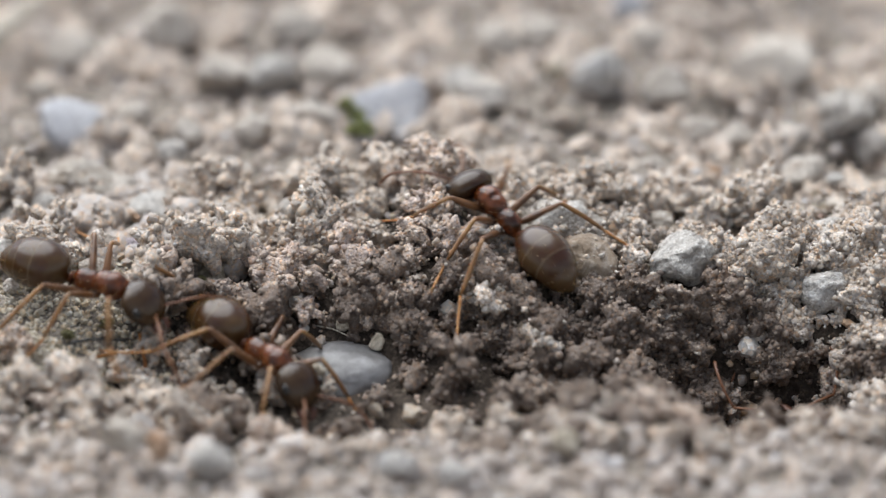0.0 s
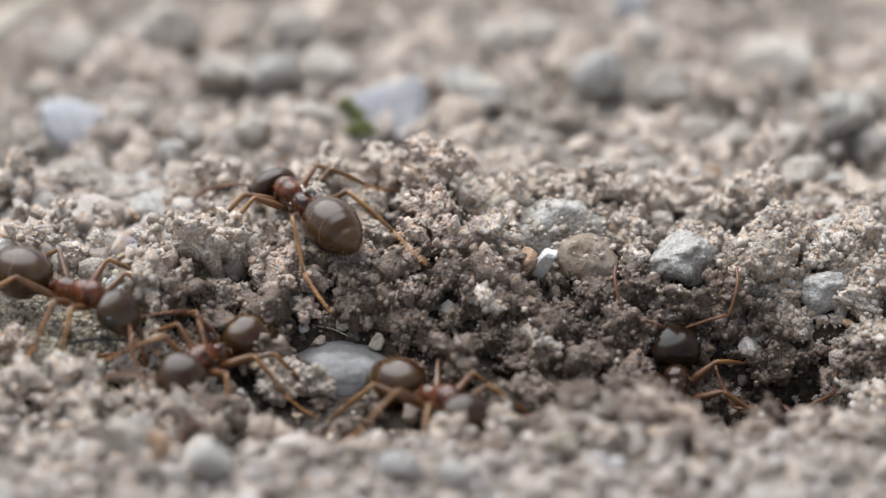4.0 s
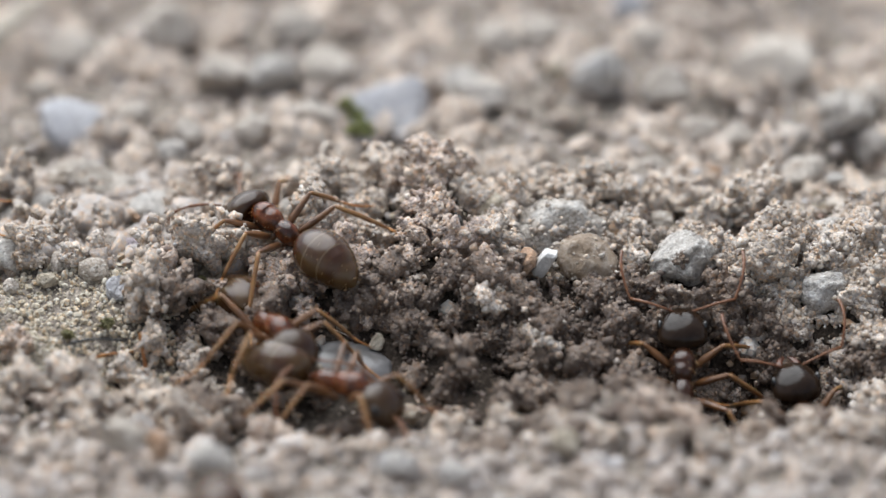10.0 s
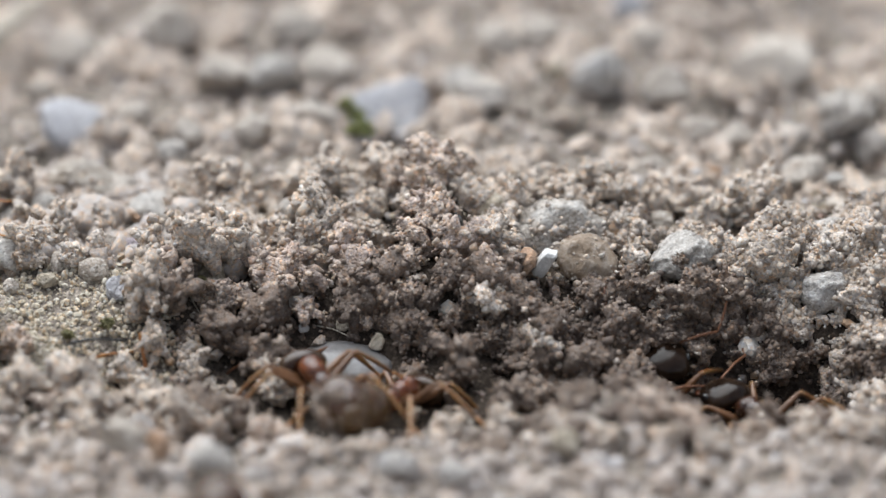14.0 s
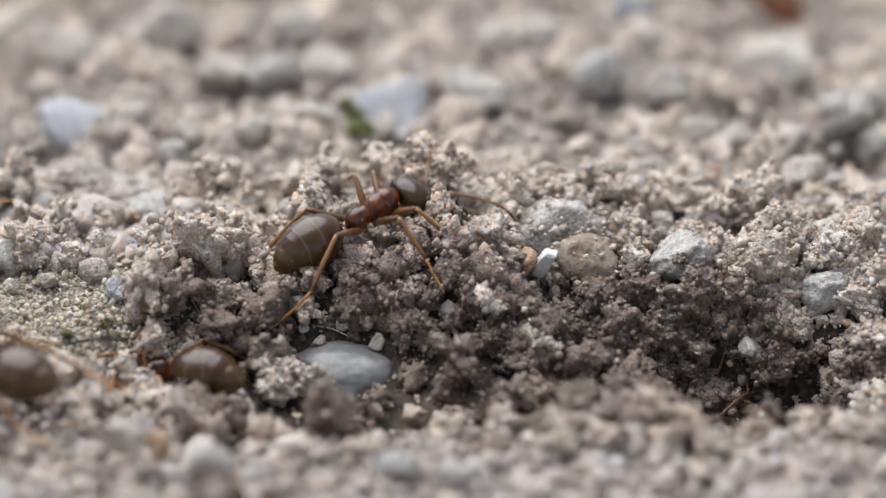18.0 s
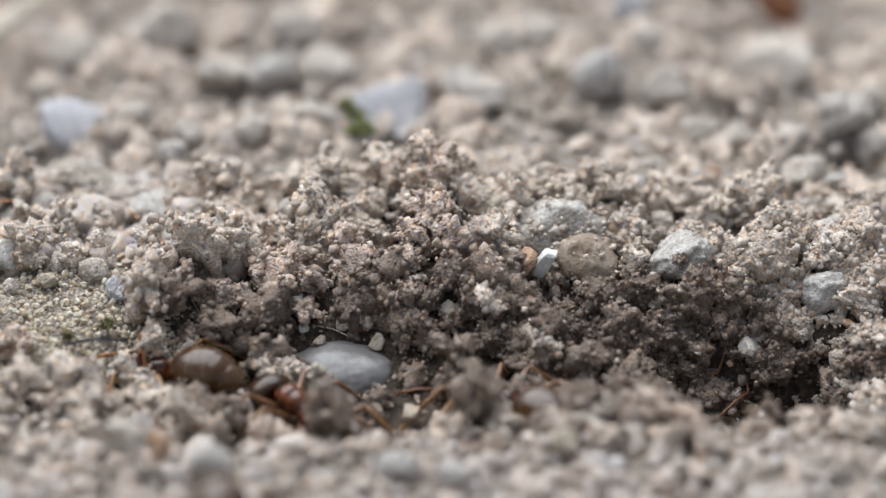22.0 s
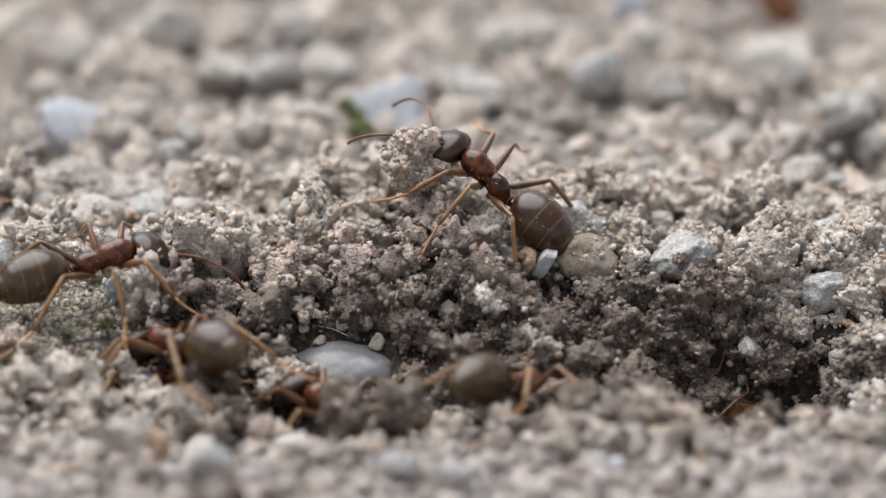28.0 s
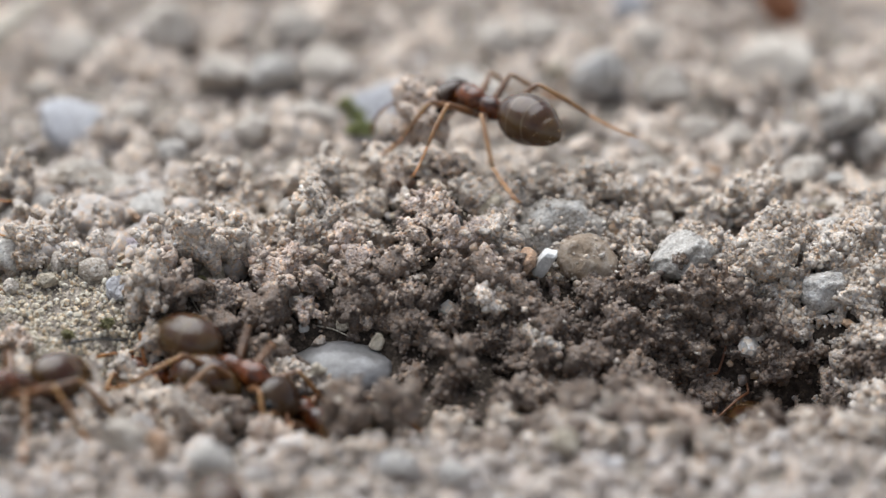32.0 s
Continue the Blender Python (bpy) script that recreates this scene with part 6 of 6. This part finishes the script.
    "rim_walker": [(21.8, 3.42, -17.70, -0.56, 0, -4, 90), (22.2, 3.52, -14.38, -0.53, 0, -2, 90), (22.4, 3.16, -12.47, -0.52, -1, 0, 93), (22.8, 3.28, -10.91, -0.43, 0, 3, 85), (23, 4.17, -9.41, -0.04, 12, 10, 64), (23.2, 4.86, -7.68, -0.43, 2, 5, 79), (23.4, 4.64, -6.78, -0.21, 0, 2, 90), (23.8, 4.51, -6.25, -0.32, -1, 2, 94), (24, 4.38, -6.27, -0.18, -2, 8, 102), (24.4, 4.07, -6.18, -0.19, -2, 11, 104), (24.6, 2.52, -5.95, -0.41, -7, 5, 142), (24.7, 1.86, -5.95, -0.56, -2, 0, -179), (24.8, 1.20, -5.94, -0.71, -7, -5, -140), (25, 0.54, -5.84, -0.76, -8, -2, -161), (25.2, -1.10, -5.83, -1.29, -8, -3, -163), (25.5, -1.94, -5.82, -1.40, -8, -8, -164), (26.2, -3.05, -7.36, -0.60, -7, 2, 147), (27, -4.56, -5.83, -0.67, -7, -9, 144), (27.5, -5.54, -5.12, -0.38, -8, -23, 155), (27.7, -5.98, -4.30, -1.05, -2, -7, 154), (27.9, -5.74, -5.07, -1.12, 4, 13, 134), (28, -5.98, -5.20, -1.06, 3, 17, 130), (28.2, -7.27, -4.78, -1.34, -7, 13, 147), (28.4, -7.80, -5.77, -0.80, -9, 13, 150), (28.6, -9.16, -6.27, -0.55, -10, 13, 149), (28.8, -10.28, -6.65, -0.54, -10, 13, 148), (29.2, -12.58, -6.99, -0.58, -7, 14, 145), (29.5, -15.00, -7.00, -0.58, -7, 14, 145)],
    "incomer": [(22.8, 14.48, -6.21, -0.04, -8, 13, 149), (23.2, 11.57, -6.21, 0.03, -8, 13, 149), (23.4, 10.65, -6.22, -0.11, -7, 15, 144), (23.6, 9.54, -6.15, 0.14, -8, 13, 149), (23.8, 8.47, -6.18, -0.46, -8, 21, 147), (24, 8.45, -6.02, -0.31, -8, 10, 156), (24.2, 7.74, -6.00, -0.77, -7, -5, -142), (24.4, 7.38, -5.93, -1.06, -7, -2, -151), (24.8, 6.89, -5.41, -1.35, -7, -6, -142), (25, 6.61, -7.15, -0.70, -7, -12, -143), (25.3, 6.56, -6.70, -1.08, -6, -7, -135), (25.5, 6.23, -6.39, -1.21, -5, -3, -125), (26, 6.20, -5.92, -2.19, -3, -6, -112), (26.6, 6.50, -5.23, -3.75, -3, -3, -110)],
    "traverser": [(25.8, -2.45, -4.55, -4.11, 1, 17, 66), (26.8, -2.27, -6.28, -1.74, -6, 20, 57), (27.5, -0.93, -5.89, -1.20, -8, 25, 47), (27.8, 0.08, -6.29, -1.31, -4, 26, 49), (28, 1.66, -6.33, -1.60, -15, 26, 53), (28.2, 2.48, -6.35, -1.87, -19, 26, 60), (28.5, 3.15, -6.34, -2.38, -16, 27, 63), (28.9, 3.31, -3.90, -4.14, 38, 27, 64)],
    "carrier_left": [(23.9, -14.80, -2.90, 0.00, 4, -6, -29), (24.2, -12.76, -3.12, 0.01, 4, -6, -29), (24.5, -10.52, -3.40, -0.03, 6, -5, -30), (24.7, -9.58, -3.70, -0.04, 6, -5, -30), (25, -9.22, -3.97, -0.16, 7, -7, -30), (25.2, -9.90, -3.76, -0.06, 7, -11, -29), (25.5, -8.52, -3.94, -0.25, 3, -8, -37), (26.5, -7.89, -3.14, -0.03, 8, -17, -25), (27.5, -7.69, -2.55, 0.15, 7, -16, 7), (28, -7.90, -2.73, 0.06, 7, -7, 20), (28.2, -8.02, -2.67, 0.10, 6, -4, 29), (28.5, -8.49, -2.16, 0.26, 3, -7, 42), (28.8, -8.03, -1.66, 0.35, 3, -6, 38), (29, -7.74, -1.51, 0.38, 3, -14, 28), (29.2, -7.34, -1.92, 0.29, 5, -3, 31), (29.5, -7.64, -1.61, 0.35, 3, -8, 47), (29.8, -7.17, -2.50, 0.09, 7, 1, 36), (30, -7.23, -2.39, 0.16, 7, -10, 34), (30.3, -7.57, -2.80, 0.02, 9, 8, 33), (30.6, -7.20, -3.02, -0.11, 16, 12, 28), (31, -7.32, -3.05, -0.12, 20, 9, 14), (31.2, -7.47, -2.81, 0.00, 11, 6, 20), (31.5, -9.03, -2.42, 0.20, 3, 2, 35), (31.8, -11.09, -1.90, 0.21, 1, 8, 33), (32, -12.87, -1.66, 0.16, 2, 10, 32)],
    "newcomer": [(29, -14.80, -5.60, -0.40, 7, -7, -31), (29.4, -12.35, -5.67, -0.36, 7, -7, -31), (29.8, -9.44, -5.50, -0.39, 9, -4, -31), (30, -8.58, -4.93, -0.48, 6, -4, -33), (30.5, -8.04, -4.60, -0.67, 0, -6, -31), (31, -7.98, -4.07, -0.66, 13, 10, 23), (31.5, -7.58, -4.27, -0.81, 11, 19, 25), (31.7, -6.72, -4.56, -1.07, 11, 26, 27), (32, -4.81, -5.28, -1.57, -4, 10, -40)],
    "riser": [(29, -1.66, -4.56, -4.01, -8, 10, 119), (29.6, -3.22, -6.17, -1.94, 0, 3, 124), (29.8, -4.44, -5.29, -1.57, 9, 0, 124), (30, -5.06, -4.54, -1.33, 11, -10, 122), (30.2, -4.64, -5.07, -1.47, 11, 7, 124), (30.5, -4.96, -5.44, -1.59, 1, 13, 140), (30.8, -6.30, -5.69, -1.20, -11, -9, -155), (31, -7.19, -4.71, -1.33, -11, -7, -145), (31.2, -8.31, -7.25, -0.72, -9, -16, -141), (31.5, -9.44, -8.24, -0.74, -2, -16, -123), (32, -9.71, -8.05, -0.73, -3, -15, -127)],
    "latecomer": [(30.2, 0.08, -4.81, -3.97, -4, 7, 119), (30.8, -1.31, -6.18, -1.73, 0, 4, 131), (31, -1.97, -6.18, -1.75, -1, 6, 128), (31.5, -3.67, -6.10, -2.02, 1, 5, 124), (32, -2.94, -6.18, -2.38, -1, 6, 125)],
    "hauling_ant": [(25.5, 7.42, -2.77, -4.96, -45, 1, 116), (25.7, 6.33, -5.16, -3.22, -9, 0, 116), (25.9, 5.24, -7.56, -1.48, 26, 0, 115), (26.3, 3.83, -4.29, -1.20, 38, -8, 119), (26.8, 2.58, -2.01, 0.05, -11, -14, 127), (27.2, 1.12, -0.37, 1.11, -6, -30, 129), (27.5, 0.87, -0.32, 1.41, -6, -34, 127), (27.7, 0.58, -0.34, 1.58, -9, -42, 147), (28, 0.73, -0.44, 1.35, -9, -33, 153), (28.2, 0.94, -0.44, 1.36, -8, -28, 145), (28.4, 1.68, -0.22, 0.94, -5, -19, 122), (28.6, 1.90, -0.03, 0.78, -2, -13, 107), (28.8, 2.46, 0.37, 0.95, -2, -22, 103), (29, 2.91, 0.72, 1.27, -1, -26, 94), (29.2, 2.84, 0.74, 1.39, -1, -18, 94), (29.5, 3.12, 0.86, 1.27, -2, -12, 103), (30, 3.44, 1.05, 1.27, -1, -3, 100), (30.2, 3.30, 1.18, 1.45, -3, -4, 107), (30.5, 3.08, 1.28, 1.49, -3, 0, 113), (30.8, 2.76, 1.59, 1.56, -4, -11, 120), (31, 2.38, 1.76, 1.65, -6, -16, 137), (31.2, 2.10, 1.85, 1.68, -6, -12, 137), (31.5, 1.97, 1.96, 1.58, -6, -4, 134), (32, 1.08, 2.23, 1.85, -6, 3, 132)],
    "buried_ant": [(0, -6.72, -2.76, -3.11, -2, 5, 149), (4.5, -6.72, -2.76, -3.11, -2, 5, 149), (5.5, -6.60, -4.20, -2.04, -6, 9, 148), (7, -6.60, -4.20, -2.04, -6, 9, 148), (9.4, -6.59, -4.21, -2.04, -6, 8, 149), (10.2, -6.79, -2.30, -3.14, -2, 7, 150), (14.4, -6.79, -2.30, -3.14, -2, 7, 150), (16.6, -6.60, -4.20, -2.04, -6, 9, 148), (19.3, -6.59, -4.21, -2.04, -6, 8, 149), (20.2, -6.68, -4.46, -2.13, 2, 9, 147), (20.8, -6.60, -4.20, -2.04, -6, 9, 148), (24.5, -6.59, -4.21, -2.04, -6, 8, 149), (25.2, -6.67, -4.53, -2.10, 2, 9, 147), (27, -6.67, -4.53, -2.10, 2, 9, 147)],
}

# clods that are lifted and set down: seconds and place in millimetres
HAULS = {
    "top": [(0, -0.16, 1.20, 1.52), (26.9, -0.16, 1.20, 1.52), (27.5, -0.52, -0.11, 2.50), (28, -0.61, -0.51, 2.41), (28.4, 0.08, 0.49, 2.06), (28.7, 0.89, 1.08, 1.96), (29, 1.96, 1.34, 2.28), (29.5, 2.24, 1.84, 2.15), (30, 2.38, 2.29, 2.03), (30.5, 1.64, 2.45, 2.19), (31, 0.89, 2.16, 2.38), (31.5, 0.42, 2.60, 2.05), (32, -0.53, 3.01, 2.17)],
    "side": [(0, 5.83, -2.89, -2.75), (10.2, 5.83, -2.89, -2.75), (11, 6.17, -2.90, -0.13), (12, 5.99, -2.50, 0.09), (32, 5.99, -2.50, 0.09)],
    "speck": [(0, 5.56, -2.93, -2.73), (7.6, 5.56, -2.93, -2.73), (8.3, 5.79, -2.50, 0.27), (8.8, 5.53, -1.95, 0.59), (32, 5.53, -1.95, 0.59)],
    "rim": [(0, -2.36, -6.60, -2.10), (12.6, -2.36, -6.60, -2.10), (13.4, -2.35, -7.80, -0.52), (14.5, -2.35, -7.80, -0.55), (15.8, -2.67, -7.90, -0.44), (16.5, -2.63, -7.90, -0.41), (25.5, -2.63, -7.90, -0.44), (27.4, -2.32, -7.80, -0.45), (32, -2.20, -7.80, -0.49)],
    "scrap": [(0, 13.02, 17.98, 0.34), (14.5, 13.02, 17.98, 0.34), (16.2, 8.78, 14.64, 0.53), (32, 8.78, 14.64, 0.53)],
    "brink": [(0, 0.85, -6.60, -2.10), (19.5, 0.85, -6.60, -2.10), (20.1, 0.71, -7.70, -0.08), (23.2, 0.71, -7.70, -0.08), (24.2, -0.81, -7.80, -0.27), (32, -1.06, -7.80, -0.31)],
}

# ---- what moves ----
ANT = ant_in("brown worker ant with a reddish chest on the soil")
ANT_WIDE = ant_in("brown worker ant with raised feelers on the soil", spread=1.45)
ANT_DARK = ant_in("shiny dark-headed ant looking out of the hole", spread=1.5, droop=-40, skull=BLACK_HEAD, long=1.05, raised=True)
ANTS = {}
for k, name in enumerate(PATHS):
    kind = ANT_DARK if name in ("digger", "helper") else (ANT, ANT_WIDE)[k % 2]
    t, x, y, z, rx, ry, rz = PATHS[name][0]
    ANTS[name] = copy_thing(kind, pose(x * MM, y * MM, z * MM, rx, ry, rz))
for spare in (ANT, ANT_WIDE, ANT_DARK):
    for o in (*spare.children_recursive, spare):
        bpy.data.objects.remove(o)
LABELS = {"hauling_ant": "brown worker ant hauling a clod over the mound", "buried_ant": "ant half buried in pale sand, legs showing", "wanderer": "brown ant wandering over the crumbly mound",
          "hauler": "brown ant hauling crumbs from the trench", "climber": "brown ant climbing the slope of the mound", "rim_walker": "brown ant walking the gravel rim of the trench"}
for name, label in LABELS.items():
    ANTS[name]["label"] = label


def leg_rows(path, hip, phase):
    """Swings of a leg about its hip, in step with the way its ant has gone."""
    times = np.array([r[0] for r in path])
    at = np.array([r[1:4] for r in path])
    gone = np.concatenate(([0], np.cumsum(np.linalg.norm(np.diff(at, axis=0), axis=1))))
    first, last = max(times[0], 0.0), min(times[-1], 32.0)
    rows = []
    t = first
    while t <= last + 1e-6:
        s = np.interp(t, times, gone)
        speed = (np.interp(t + 0.1, times, gone) - np.interp(t - 0.1, times, gone)) / 0.2
        swing = min(1.0, speed / 1.5)
        a = 2 * math.pi * (s / 2.1 + phase)
        rows.append((round(t, 3), pose(hip[0], hip[1], hip[2], (7 * max(0.0, math.cos(a)) * (1 if hip[1] > 0 else -1)) * swing + 2 * math.sin(9 * phase), 0, 17 * math.sin(a) * swing + 7 * math.sin(31 * phase + len(path)))))
        t += 0.1 if speed > 0.4 else 0.3
    if rows[0][0] > 0:
        rows.insert(0, (0.0, rows[0][1]))
    if rows[-1][0] < 32:
        rows.append((32.0, rows[-1][1]))
    return rows


def motions():
    for name, path in PATHS.items():
        ant = ANTS[name]
        rows = [(t, pose(x * MM, y * MM, z * MM, rx, ry, rz)) for t, x, y, z, rx, ry, rz in path]
        if rows[0][0] > 0:
            rows.insert(0, (0.0, rows[0][1]))
        if rows[-1][0] < 32:
            rows.append((32.0, rows[-1][1]))
        walk(ant, rows)
        legs = [o for o in ant.children if o.name.startswith("leg")]
        for k, leg in enumerate(legs):
            hip = tuple(leg.location)
            walk(leg, leg_rows(path, hip, 0.5 * ((k + (k // 2)) % 2) + 0.03 * k))
    for name, path in HAULS.items():
        rows = [(t, pose(x * MM, y * MM, z * MM, 20 * k, 15 * k, 9 * k)) for k, (t, x, y, z) in enumerate(path)]
        walk(CLODS[name], rows)


motions()
